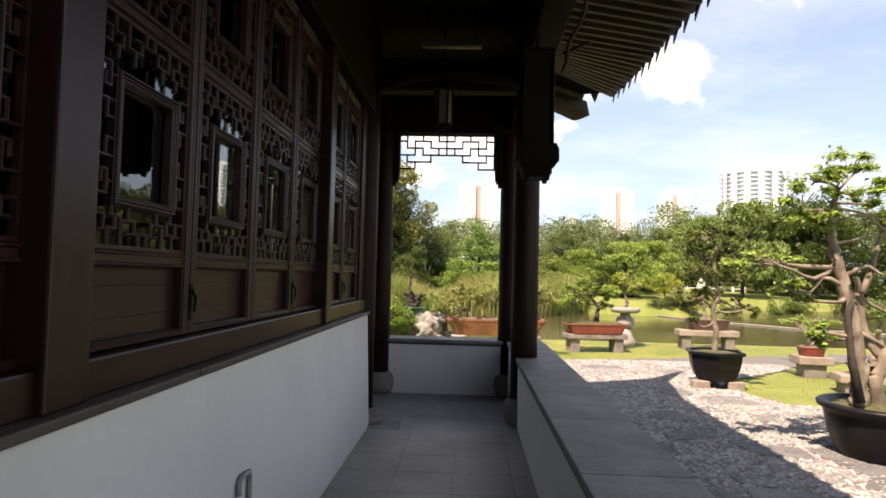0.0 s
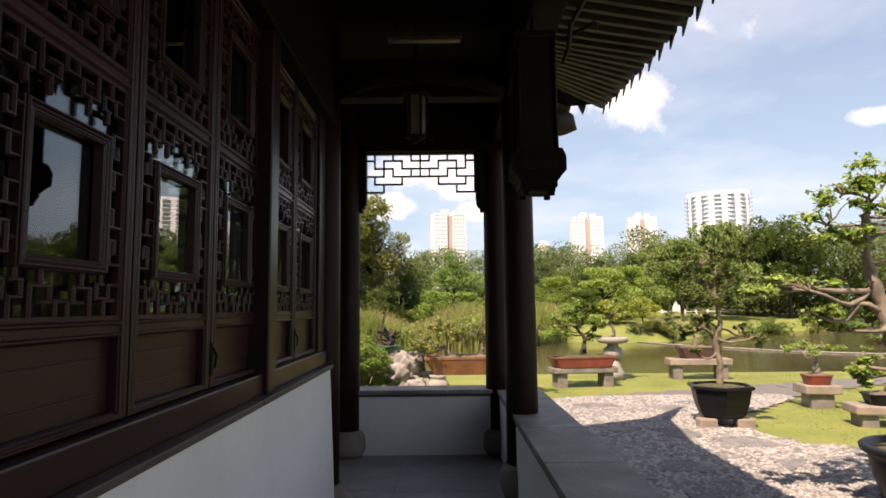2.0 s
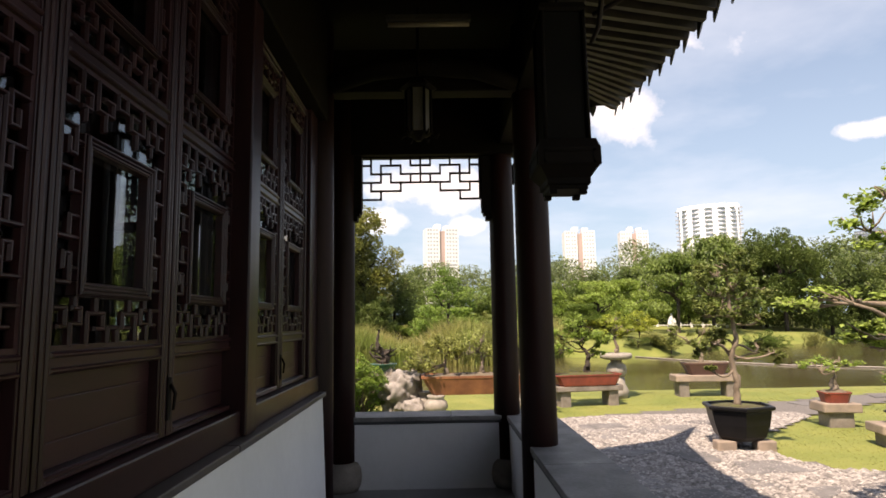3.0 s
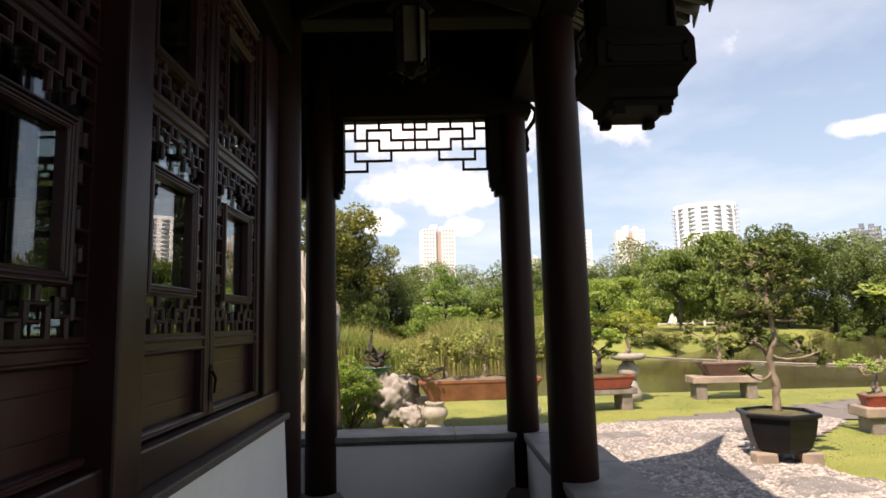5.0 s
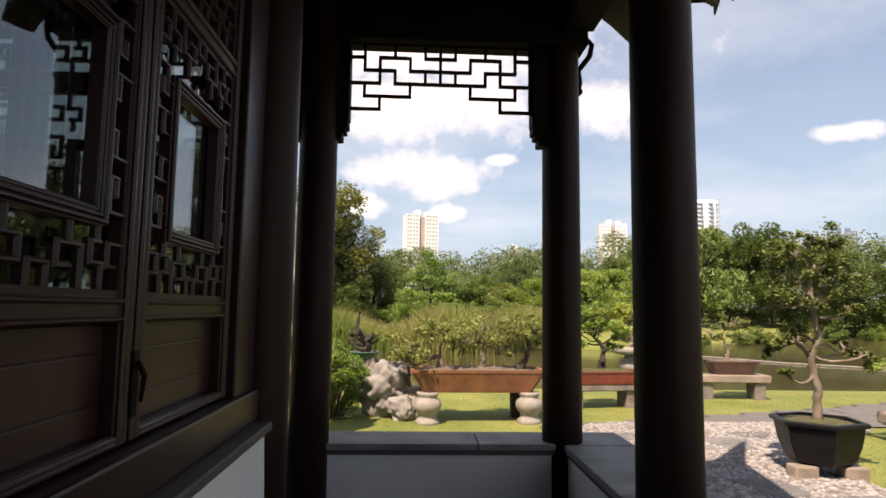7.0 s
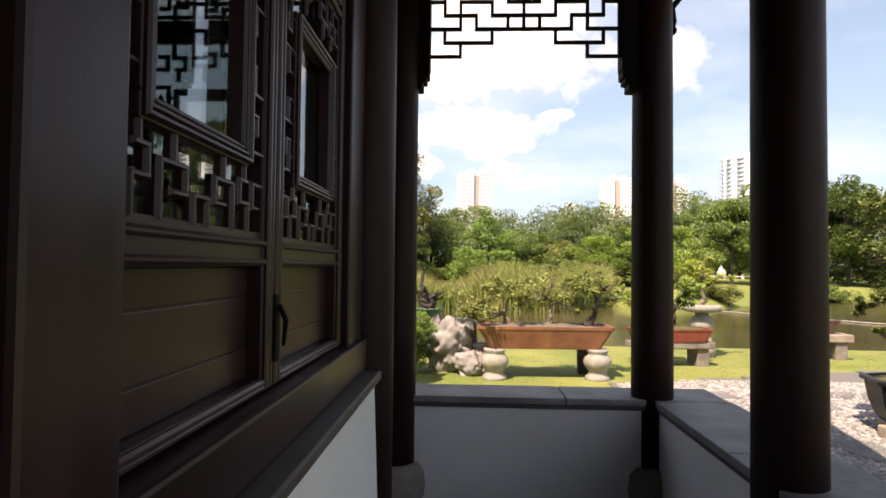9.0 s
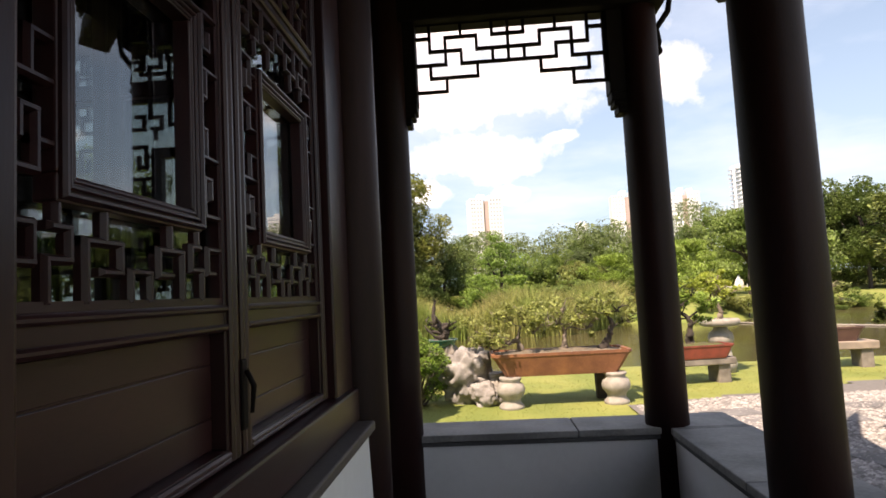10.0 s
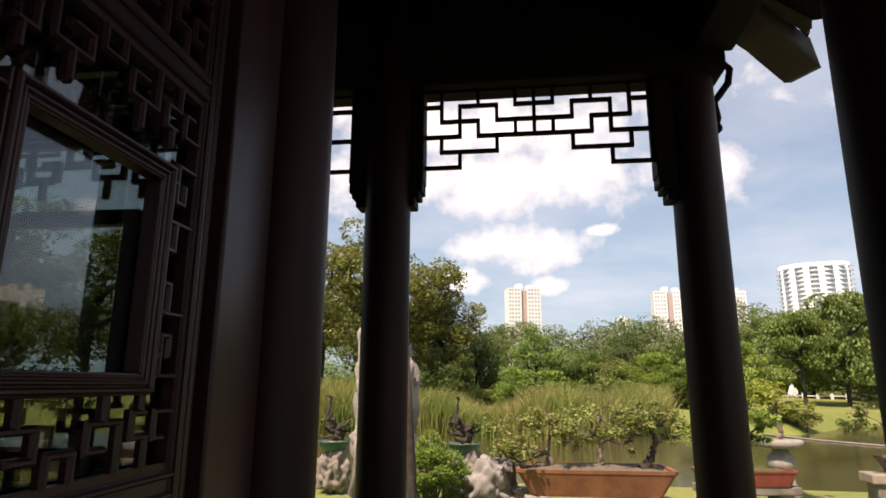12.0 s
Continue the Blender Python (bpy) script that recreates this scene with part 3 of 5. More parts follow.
def bracket(cx, cy, along_x, label, right=1.0):
    """A carved block that hugs the column head and steps down below the beam."""
    t = thing("bracket", (cx, cy, 0), label, "bracket", "column brackets", rz=0 if along_x else 90)
    bm = bmesh.new()
    for w, z0, z1 in ((0.190, 2.52, 3.02), (0.186, 2.47, 2.522), (0.172, 2.44, 2.472), (0.150, 2.395, 2.442)):
        box(bm, -w, w * right, -0.06, 0.06, z0, z1, 0.008)
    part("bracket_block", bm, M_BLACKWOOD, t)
    return t


bracket(-1.00, 7.03, True, "dark carved bracket block on the column head")
bracket(0.51, 7.06, True, "dark carved bracket block on the corner column head", 0.4)

# ---- eaves ----
EX, EY = 1.85, 7.75


def eave_lift(y):
    return 0.18 + 0.05 * max(0.0, (y - 4.5) / 3.35) + 0.13 * max(0.0, (y - 4.8) / 3.0) ** 2


eave = thing("roof", label="tiled eave with exposed rafters and an upturned corner", category="roof", kind="structure")


def rafter(x0, y0, z0, x1, y1, z1, r=0.023):
    bm = bmesh.new()
    a, b = Vector((x0, y0, z0)), Vector((x1, y1, z1))
    d = (b - a)
    m = d.to_track_quat("X", "Z").to_matrix().to_4x4()
    box(bm, 0, d.length, -r, r, -r * 1.3, r * 1.3)
    bmesh.ops.transform(bm, matrix=Matrix.Translation(a) @ m, verts=bm.verts)
    part("rafter", bm, M_RAFTER, eave)


ya = -3.1
while ya < 7.75:
    fan = max(0.0, (ya - 5.6) / 2.2)
    yb = min(ya, 5.9 + (ya - 5.9) * 0.45) if ya > 5.9 else ya
    xb = 0.62
    rafter(xb, yb, 3.76 + 0.1 * fan, EX - 0.03, ya, 3.36 + eave_lift(ya))
    ya += 0.155
xa = -4.5
while xa < 1.6:
    xb = min(xa, -0.4 + (xa + 0.4) * 0.5) if xa > -0.4 else xa
    lift = 0.18 * max(0.0, (xa + 2.1) / 3.95) ** 2
    rafter(xb, 7.1, 3.78, xa, EY - 0.03, 3.55 + lift)
    xa += 0.17


def deck(rows_a, rows_b, thick, name, material):
    bm = bmesh.new()
    vs = []
    for a, b in zip(rows_a, rows_b):
        vs.append([bm.verts.new(a), bm.verts.new(b), bm.verts.new(b + Vector((0, 0, thick))), bm.verts.new(a + Vector((0, 0, thick)))])
    for p, q in zip(vs, vs[1:]):
        for k in range(4):
            bm.faces.new((p[k], p[(k + 1) % 4], q[(k + 1) % 4], q[k]))
    bm.faces.new(vs[0][::-1])
    bm.faces.new(vs[-1])
    return part(name, bm, material, eave)


ys = list(np.linspace(-3.2, EY, 40))
# near-black underside, so the gaps between rafters read as shade
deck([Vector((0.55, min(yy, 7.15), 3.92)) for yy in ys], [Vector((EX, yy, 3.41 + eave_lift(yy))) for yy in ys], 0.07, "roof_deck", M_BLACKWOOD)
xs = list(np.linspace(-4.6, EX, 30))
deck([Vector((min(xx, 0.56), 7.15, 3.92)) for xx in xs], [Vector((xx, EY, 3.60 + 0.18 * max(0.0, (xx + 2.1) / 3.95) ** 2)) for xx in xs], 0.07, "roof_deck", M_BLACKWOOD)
# drip tiles along the edge
bm = bmesh.new()
n = 8
pts = [(0.068 * math.cos(math.pi * i / n), 0.02 - 0.20 * (1 - abs(math.cos(math.pi * i / n))) ** 0.75) for i in range(n + 1)]
fa = [bm.verts.new((0.0, u, v)) for u, v in pts]
fb = [bm.verts.new((0.012, u, v)) for u, v in pts]
bm.faces.new(fa)
bm.faces.new(fb[::-1])
for i in range(n + 1):
    bm.faces.new((fa[i], fa[(i + 1) % (n + 1)], fb[(i + 1) % (n + 1)], fb[i]))
drip_me = mesh_of("drip_tile", bm, M_TILE)
bm = bmesh.new()
lathe(bm, 0, 0, [(0.055, -0.45), (0.055, 0.0)], 12)
bmesh.ops.rotate(bm, verts=bm.verts, cent=(0, 0, 0), matrix=Matrix.Rotation(radians(90), 3, "Y"))
cover_me = mesh_of("cover_tile", bm, M_TILE)
yy = -3.1
while yy < EY - 0.05:
    o = new("drip_tile", drip_me)
    o.parent = eave
    o.matrix_basis = pose(EX + 0.005, yy, 3.44 + eave_lift(yy), 0, 12, 0)
    o = new("cover_tile", cover_me)
    o.parent = eave
    o.matrix_basis = pose(EX + 0.01, yy + 0.127, 3.52 + eave_lift(yy), 0, 16, 0)
    yy += 0.255
xx = -4.5
while xx < 1.7:
    lift = 0.18 * max(0.0, (xx + 2.1) / 3.95) ** 2
    o = new("drip_tile", drip_me)
    o.parent = eave
    o.matrix_basis = pose(xx, EY + 0.005, 3.65 + lift, 0, 12, 90)
    xx += 0.18
# the roof above
bm = bmesh.new()
v = [bm.verts.new(p) for p in ((EX, -3.5, 3.68), (EX, 6.0, 3.74), (EX, EY, 3.90), (0.0, EY, 3.78), (-4.9, EY, 3.70), (-4.9, -3.5, 3.68), (-1.6, -3.5, 5.2), (-1.6, 5.0, 5.2), (-4.9, 5.0, 5.2))]
for f in ((0, 1, 7, 6), (1, 2, 7), (2, 3, 7), (3, 4, 8, 7), (4, 5, 8), (5, 6, 7, 8)):
    bm.faces.new([v[i] for i in f])
bm.faces.new((v[0], v[6], v[5]))
part("roof_slope", bm, M_TILE, eave)
# upswept corner of the roof
bm = bmesh.new()
hv = [bm.verts.new(p) for p in ((EX, EY, 3.90), (EX - 0.03, 6.5, 3.84), (0.7, EY - 0.03, 3.86), (0.9, 7.0, 4.45), (2.40, 8.62, 5.25), (1.98, 7.85, 4.32), (1.72, 8.02, 4.36))]
for f in ((3, 1, 5), (3, 5, 4), (3, 4, 6), (3, 6, 2), (0, 5, 1), (0, 4, 5), (0, 6, 4), (0, 2, 6)):
    bm.faces.new([hv[i] for i in f])
part("corner_horn", bm, M_TILE, eave, "upswept tiled roof corner")
# hip beam at the corner
bm = bmesh.new()
tube(bm, [(0.56, 7.08, 3.64), (1.1, 7.58, 3.60), (1.46, 7.93, 3.58), (1.51, 7.98, 3.59)], [0.13, 0.13, 0.15, 0.13], 4)
part("hip_beam", bm, M_HIP, eave, "carved hip beam end at the roof corner")


# ---- gallery lamps and small fittings ----
def hex_lantern(x, y, z, s, top, label):
    """A hanging palace lantern: flared base with feet, six-sided glazed body, crown, chain."""
    t = thing("hanging_lantern", (x, y, 0), label, "lantern", "gallery lanterns")
    bm = bmesh.new()
    lathe(bm, 0, 0, [(0.135 * s, z + 0.065 * s), (0.135 * s, z + 0.085 * s), (0.152 * s, z + 0.09 * s), (0.152 * s, z + 0.12 * s), (0.205 * s, z + 0.172 * s), (0.216 * s, z + 0.176 * s), (0.216 * s, z + 0.26 * s), (0.19 * s, z + 0.31 * s)], sides=4, turn=math.pi / 4)
    base = part("base", bm, M_BLACKWOOD, t)
    for k in range(4):
        m = Matrix.Rotation(k * math.pi / 2, 4, "Z")
        for dz, w, h, d in ((0.218, 0.125, 0.034, 0.153),):
            bm = bmesh.new()
            for u0, u1, v0, v1 in ((-w, w, dz - h, dz - h + 0.012), (-w, w, dz + h - 0.012, dz + h), (-w, -w + 0.012, dz - h, dz + h), (w - 0.012, w, dz - h, dz + h)):
                box(bm, (d - 0.006) * s, (d + 0.004) * s, u0 * s, u1 * s, z + v0 * s, z + v1 * s)
            bmesh.ops.transform(bm, matrix=m, verts=bm.verts)
            part("moulding", bm, M_BLACKWOOD, base)
    for k in range(4):
        a = math.pi / 4 + k * math.pi / 2
        bm = bmesh.new()
        cx, cy = 0.105 * s * math.cos(a), 0.105 * s * math.sin(a)
        box(bm, cx - 0.018 * s, cx + 0.018 * s, cy - 0.018 * s, cy + 0.018 * s, z + 0.042 * s, z + 0.075 * s, 0.004)
        part("foot", bm, M_BLACKWOOD, base)
        bm = bmesh.new()
        tube(bm, [(0.152 * s * math.cos(a), 0.152 * s * math.sin(a), z + 0.30 * s), (0.148 * s * math.cos(a), 0.148 * s * math.sin(a), z + 0.99 * s)], [0.012 * s] * 2, 6)
        part("upright", bm, M_BLACKWOOD, t)
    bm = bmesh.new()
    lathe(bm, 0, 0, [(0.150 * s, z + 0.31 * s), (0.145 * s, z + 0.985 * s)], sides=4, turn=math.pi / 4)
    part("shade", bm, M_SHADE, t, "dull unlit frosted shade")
    bm = bmesh.new()
    lathe(bm, 0, 0, [(0.16 * s, z + 0.985 * s), (0.17 * s, z + 1.0 * s), (0.16 * s, z + 1.03 * s), (0.05 * s, z + 1.06 * s)], sides=4, turn=math.pi / 4)
    part("crown", bm, M_BLACKWOOD, t)
    bm = bmesh.new()
    tube(bm, [(0, 0, z + 1.05 * s), (0, 0, max(top, z + 1.07 * s))], [0.012, 0.012], 6)
    part("hanger", bm, M_BLACKWOOD, t)
    return t


M_PAPER = mat("frosted_panel", (0.12, 0.10, 0.08), (0.08, 0.07, 0.055), 0.4, 4, 40, 0.05)
# near black so no bounce light shows and the lantern stays a silhouette
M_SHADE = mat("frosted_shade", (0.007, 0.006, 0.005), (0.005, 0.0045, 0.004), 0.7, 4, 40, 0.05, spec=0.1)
hex_lantern(0.51, 4.26, 1.99, 0.95, 3.12, "dark four-sided wooden lantern hanging above the parapet")


def small_lantern(x, y, z, label):
    t = thing("hanging_lantern", (x, y, 0), label, "lantern", "gallery lanterns")
    for k in range(6):
        a = k * math.pi / 3
        bm = bmesh.new()
        tube(bm, [(0.085 * math.cos(a), 0.085 * math.sin(a), z + 0.05), (0.085 * math.cos(a), 0.085 * math.sin(a), z + 0.36)], [0.009] * 2, 6)
        part("upright", bm, M_BLACKWOOD, t)
        bm = bmesh.new()
        tube(bm, [(0.08 * math.cos(a), 0.08 * math.sin(a), z + 0.05), (0.12 * math.cos(a), 0.12 * math.sin(a), z + 0.02), (0.14 * math.cos(a), 0.14 * math.sin(a), z + 0.05)], [0.009, 0.009, 0.006], 6)
        part("scroll", bm, M_BLACKWOOD, t)
    bm = bmesh.new()
    lathe(bm, 0, 0, [(0.075, z + 0.05), (0.075, z + 0.36)], sides=6)
    part("shade", bm, M_PAPER, t, "dull unlit frosted shade")
    bm = bmesh.new()
    lathe(bm, 0, 0, [(0.02, z), (0.05, z + 0.03), (0.10, z + 0.05), (0.02, z + 0.051)], sides=6)
    part("base", bm, M_BLACKWOOD, t)
    bm = bmesh.new()
    lathe(bm, 0, 0, [(0.10, z + 0.36), (0.13, z + 0.37), (0.05, z + 0.44), (0.012, z + 0.46), (0.012, 3.63)], sides=6)
    part("crown", bm, M_BLACKWOOD, t)


small_lantern(-0.222, 5.38, 2.665, "small dark six-sided lantern hanging from the ceiling")
# thin bent struts on the outer columns
def strut(x, y, dz=0.0):
    t = thing("strut", (x, y, dz), "thin bent dark wooden strut on the column head", "strut", "column struts")
    bm = bmesh.new()
    tube(bm, [(0.0, 0, 2.75), (0.008, 0, 2.80), (0.0, 0, 2.885), (0.075, 0, 2.985), (0.09, 0, 3.06), (0.03, 0, 3.13), (-0.08, 0, 3.15)], [0.012, 0.019, 0.018, 0.018, 0.018, 0.018, 0.018], 6)
    part("strut_bar", bm, M_BLACKWOOD, t)
    bm = bmesh.new()
    lathe(bm, 0.004, 0, [(0.006, 2.72), (0.022, 2.735), (0.024, 2.75), (0.016, 2.77)], 12)
    part("pendant", bm, M_BLACKWOOD, t)


strut(0.628, 7.06, 0.02)
strut(0.705, 5.68, 0.10)
# curved lantern arm fixed to the beam
t = thing("lantern_arm", label="curved pale-edged iron arm above the hanging lantern", category="bracket")
bm = bmesh.new()
tube(bm, [(0.69, 4.32, 2.84), (0.715, 4.26, 2.90), (0.72, 4.2, 3.02), (0.78, 4.14, 3.12), (0.815, 4.08, 3.22), (0.80, 4.02, 3.34), (0.68, 4.0, 3.38)], [0.010, 0.014, 0.014, 0.014, 0.014, 0.014, 0.014], 6)
part("arm", bm, M_HIP, t)
bm = bmesh.new()
tube(bm, [(0.70, 4.3, 2.98), (0.79, 4.22, 3.0), (0.85, 4.18, 3.02), (0.87, 4.17, 3.0)], [0.014, 0.013, 0.013, 0.010], 6)
part("cross_arm", bm, M_HIP, t)
# batten lamp under the ceiling
t = thing("tube_lamp", (-0.14, 4.92, 3.28), "unlit pale tube lamp hung under the gallery ceiling", "lamp")
boxpart("batten", (-0.26, 0.26, -0.025, 0.025, 0.0, 0.04), M_RAFTER, t, 0.006)
bm = bmesh.new()
tube(bm, [(-0.25, 0, -0.018), (0.25, 0, -0.018)], [0.014, 0.014], 10)
part("tube", bm, M_GRANITE, t)
for x in (-0.2, 0.2):
    bm = bmesh.new()
    tube(bm, [(x, 0, 0.04), (x, 0, 0.35)], [0.006, 0.006], 6)
    part("hanger", bm, M_BLACKWOOD, t)
# curved tie beam carved below the cross beam
bm = bmesh.new()
tube(bm, [(-0.85, 5.50, 3.12), (-0.55, 5.50, 3.22), (-0.18, 5.50, 3.26), (0.2, 5.50, 3.22), (0.48, 5.50, 3.12)], [0.07, 0.075, 0.08, 0.075, 0.07], 8)
structure("beam_moon", bm, M_BLACKWOOD, "curved dark tie beam of the gallery", "beam")
# conduit on the white wall
t = thing("wall_pipe", label="short bent grey pipe on the white wall", category="pipe")
bm = bmesh.new()
tube(bm, [(-0.838, 2.46, FZ), (-0.838, 2.46, 0.49), (-0.838, 2.45, 0.512), (-0.838, 2.36, 0.515), (-0.838, 2.345, 0.495), (-0.838, 2.345, 0.45)], [0.012] * 6, 8)
part("pipe", bm, M_CAP, t)


def latch(y, z):
    t = thing("window_latch", (LX + 0.007, y, z), "small dark iron latch plate on the window leaves", "latch", "window latches")
    bm = bmesh.new()
    box(bm, 0, 0.008, -0.012, 0.012, -0.08, 0.05, 0.003)
    plate = part("plate", bm, M_BLACKWOOD, t)
    bm = bmesh.new()
    tube(bm, [(0.01, 0.0, 0.03), (0.022, 0.006, 0.0), (0.018, 0.004, -0.05)], [0.005, 0.006, 0.004], 6)
    part("hook", bm, M_BLACKWOOD, plate)
    return t


for y in (4.636, 3.314, 2.083):
    latch(y, 1.24)


# ---- garden furniture ----
def rough_box(bm, x0, x1, y0, y1, z0, z1, bev=0.02, amp=0.012, seed=1):
    before = set(bm.verts)
    box(bm, x0, x1, y0, y1, z0, z1, bev)
    for v in bm.verts:
        if v not in before:
            v.co += Vector((noise.noise(v.co * 5 + Vector((seed, 0, 0))), noise.noise(v.co * 5 + Vector((0, seed, 0))), 0.4 * noise.noise(v.co * 5))) * amp


def stone_bench(x, y, z_top, length, depth, rz, label, thick=0.10, material=None):
    t = thing("stone_bench", (x, y, GZ), label, "bench", "stone plant benches", rz=rz)
    h = z_top - GZ
    bm = bmesh.new()
    rough_box(bm, -length / 2, length / 2, -depth / 2, depth / 2, h - thick, h)
    part("bench_slab", bm, material or M_GRANITE, t)
    for sx in (-1, 1):
        bm = bmesh.new()
        cx = sx * (length / 2 - 0.2)
        rough_box(bm, cx - 0.11, cx + 0.11, -depth / 2 + 0.05, depth / 2 - 0.05, -0.03, h - thick + 0.004, seed=3 + sx)
        # darker than the granite slab: shade on the leg faces put into the colour
        part("leg", bm, M_GREYSTONE, t)
    return t


def stone_block(x, y, z_top, w, d, rz, label):
    t = thing("stone_block", (x, y, GZ), label, "plinth", "stone plant benches", rz=rz)
    h = z_top - GZ
    bm = bmesh.new()
    rough_box(bm, -w / 2, w / 2, -d / 2, d / 2, h - 0.15, h)
    part("top_slab", bm, M_GRANITE, t)
    bm = bmesh.new()
    rough_box(bm, -w / 2 + 0.1, w / 2 - 0.1, -d / 2 + 0.06, d / 2 - 0.06, -0.03, h - 0.146, seed=5)
    part("base_block", bm, M_GREYSTONE, t)


def stool(x, y, top, label):
    t = thing("stone_stool", (x, y, GZ - 0.02), label, "stool", "turned stone stools")
    h = top - GZ + 0.02
    bm = bmesh.new()
    lathe(bm, 0, 0, [(0.17, 0), (0.19, h * 0.05), (0.185, h * 0.13), (0.15, h * 0.2), (0.135, h * 0.28), (0.15, h * 0.36), (0.205, h * 0.5), (0.215, h * 0.62), (0.195, h * 0.76), (0.15, h * 0.83), (0.145, h * 0.88), (0.165, h * 0.93), (0.165, h)], 24)
    part("stool_body", bm, M_STOOL, t)




def foliage(parent, centres, radii, count, size, seed, material, squash=0.45, name="crown", label="", loose=True):
    rng = np.random.default_rng(seed)
    me = leaves(clump_points(rng, centres, radii, count, squash, loose), size, rng, 0.4, 1, name)
    me.materials.append(material)
    o = new(name, me)
    o.parent = parent
    if label:
        o["label"] = label
    return o


def limb(bm, a, b, r0, r1, rng, bend=0.15, n=6):
    a, b = Vector(a), Vector(b)
    L = (b - a).length
    pts = []
    off = Vector(rng.normal(0, bend * L, 3))
    off2 = Vector(rng.normal(0, bend * L * 0.5, 3))
    for i in range(n + 1):
        s = i / n
        pts.append(a.lerp(b, s) + off * math.sin(math.pi * s) + off2 * math.sin(2 * math.pi * s))
    tube(bm, pts, [r0 + (r1 - r0) * i / n for i in range(n + 1)], 7)
    return pts


def bonsai(x, y, z, trunk, pads, label, leaf=None, bark=None, r0=0.06, density=260, size=0.05, seed=1, squash=0.45, twig=0.012):
    """A trained tree: a trunk through the given points, a limb to each pad (x, y, z, radius) and leaves on the pads."""
    t = thing("bonsai_tree", (x, y, z), label, "bonsai tree", "bonsai trees")
    rng = np.random.default_rng(seed)
    tufts = []
    for px, py, pz, pr in pads:
        for k in range(5):
            tufts.append((px + rng.normal(0, 0.62) * pr, py + rng.normal(0, 0.62) * pr, pz + rng.normal(0, 0.55 * squash) * pr, pr * rng.uniform(0.28, 0.6)))
    bm = bmesh.new()
    tp = [Vector(p) for p in trunk]
    fine = []
    for a, b in zip(tp, tp[1:]):
        for i in range(7):
            fine.append(a.lerp(b, i / 7) + Vector(rng.normal(0, r0 * 0.10, 3)))
    fine.append(tp[-1])
    rad = [r0 * (1 - 0.72 * i / (len(fine) - 1)) * (1 + 0.10 * rng.normal()) for i in range(len(fine))]
    rad[0] *= 1.45
    fine[0].z = -0.03
    tube(bm, fine, rad, 14)
    for v in bm.verts:
        v.co += noise.noise_vector(v.co * (1.1 / r0)) * r0 * 0.30
    stem = part("trunk", bm, bark or M_BARK, t)
    for px, py, pz, pr in pads:
        p = Vector((px, py, pz))
        cand = [i for i in range(len(fine)) if fine[i].z < pz + 0.02] or [0]
        i0 = min(cand, key=lambda i: (fine[i] - p).length + 0.25 * abs(fine[i].z - (pz - 0.12)))
        bm = bmesh.new()
        q = limb(bm, fine[i0], p - Vector((0, 0, pr * 0.25)), min(rad[i0] * 0.5, 0.026), twig, rng)
        for k in range(5):
            e = p + Vector((rng.uniform(-0.8, 0.8) * pr, rng.uniform(-0.8, 0.8) * pr, rng.uniform(0, 0.4) * pr))
            limb(bm, q[-2], e, twig, twig * 0.4, rng, 0.12, 3)
        part("branch", bm, bark or M_BARK, stem)
    foliage(t, [p[:3] for p in tufts], [p[3] for p in tufts], int(sum(p[3] ** 1.5 for p in pads) * density * 80), size, seed + 50, leaf or L_BONSAI, squash)
    return t


def pot_round(x, y, z, r, h, label, material, sides=None, feet=None, fill=None):
    t = thing("plant_pot", (x, y, z), label, "plant pot", "plant pots")
    bm = bmesh.new()
    lathe(bm, 0, 0, [(r * 0.62, 0), (r * 0.74, h * 0.12), (r * 0.86, h * 0.45), (r * 0.93, h * 0.80), (r * 0.93, h * 0.86), (r * 1.03, h * 0.90), (r * 1.04, h * 0.97), (r * 1.0, h), (r * 0.90, h), (r * 0.88, h * 0.9), (r * 0.5, h * 0.88)], 40, sides=sides, turn=0.3)
    part("pot_body", bm, material, t)
    bm = bmesh.new()
    lathe(bm, 0, 0, [(r * 0.885, h * 0.89), (r * 0.80, h * 0.93), (r * 0.4, h * 0.985), (r * 0.05, h * 1.0)], 24)
    for v in bm.verts:
        v.co.z += 0.012 * noise.noise(v.co * 9)
    part("soil", bm, fill or M_SOIL, t)
    return t


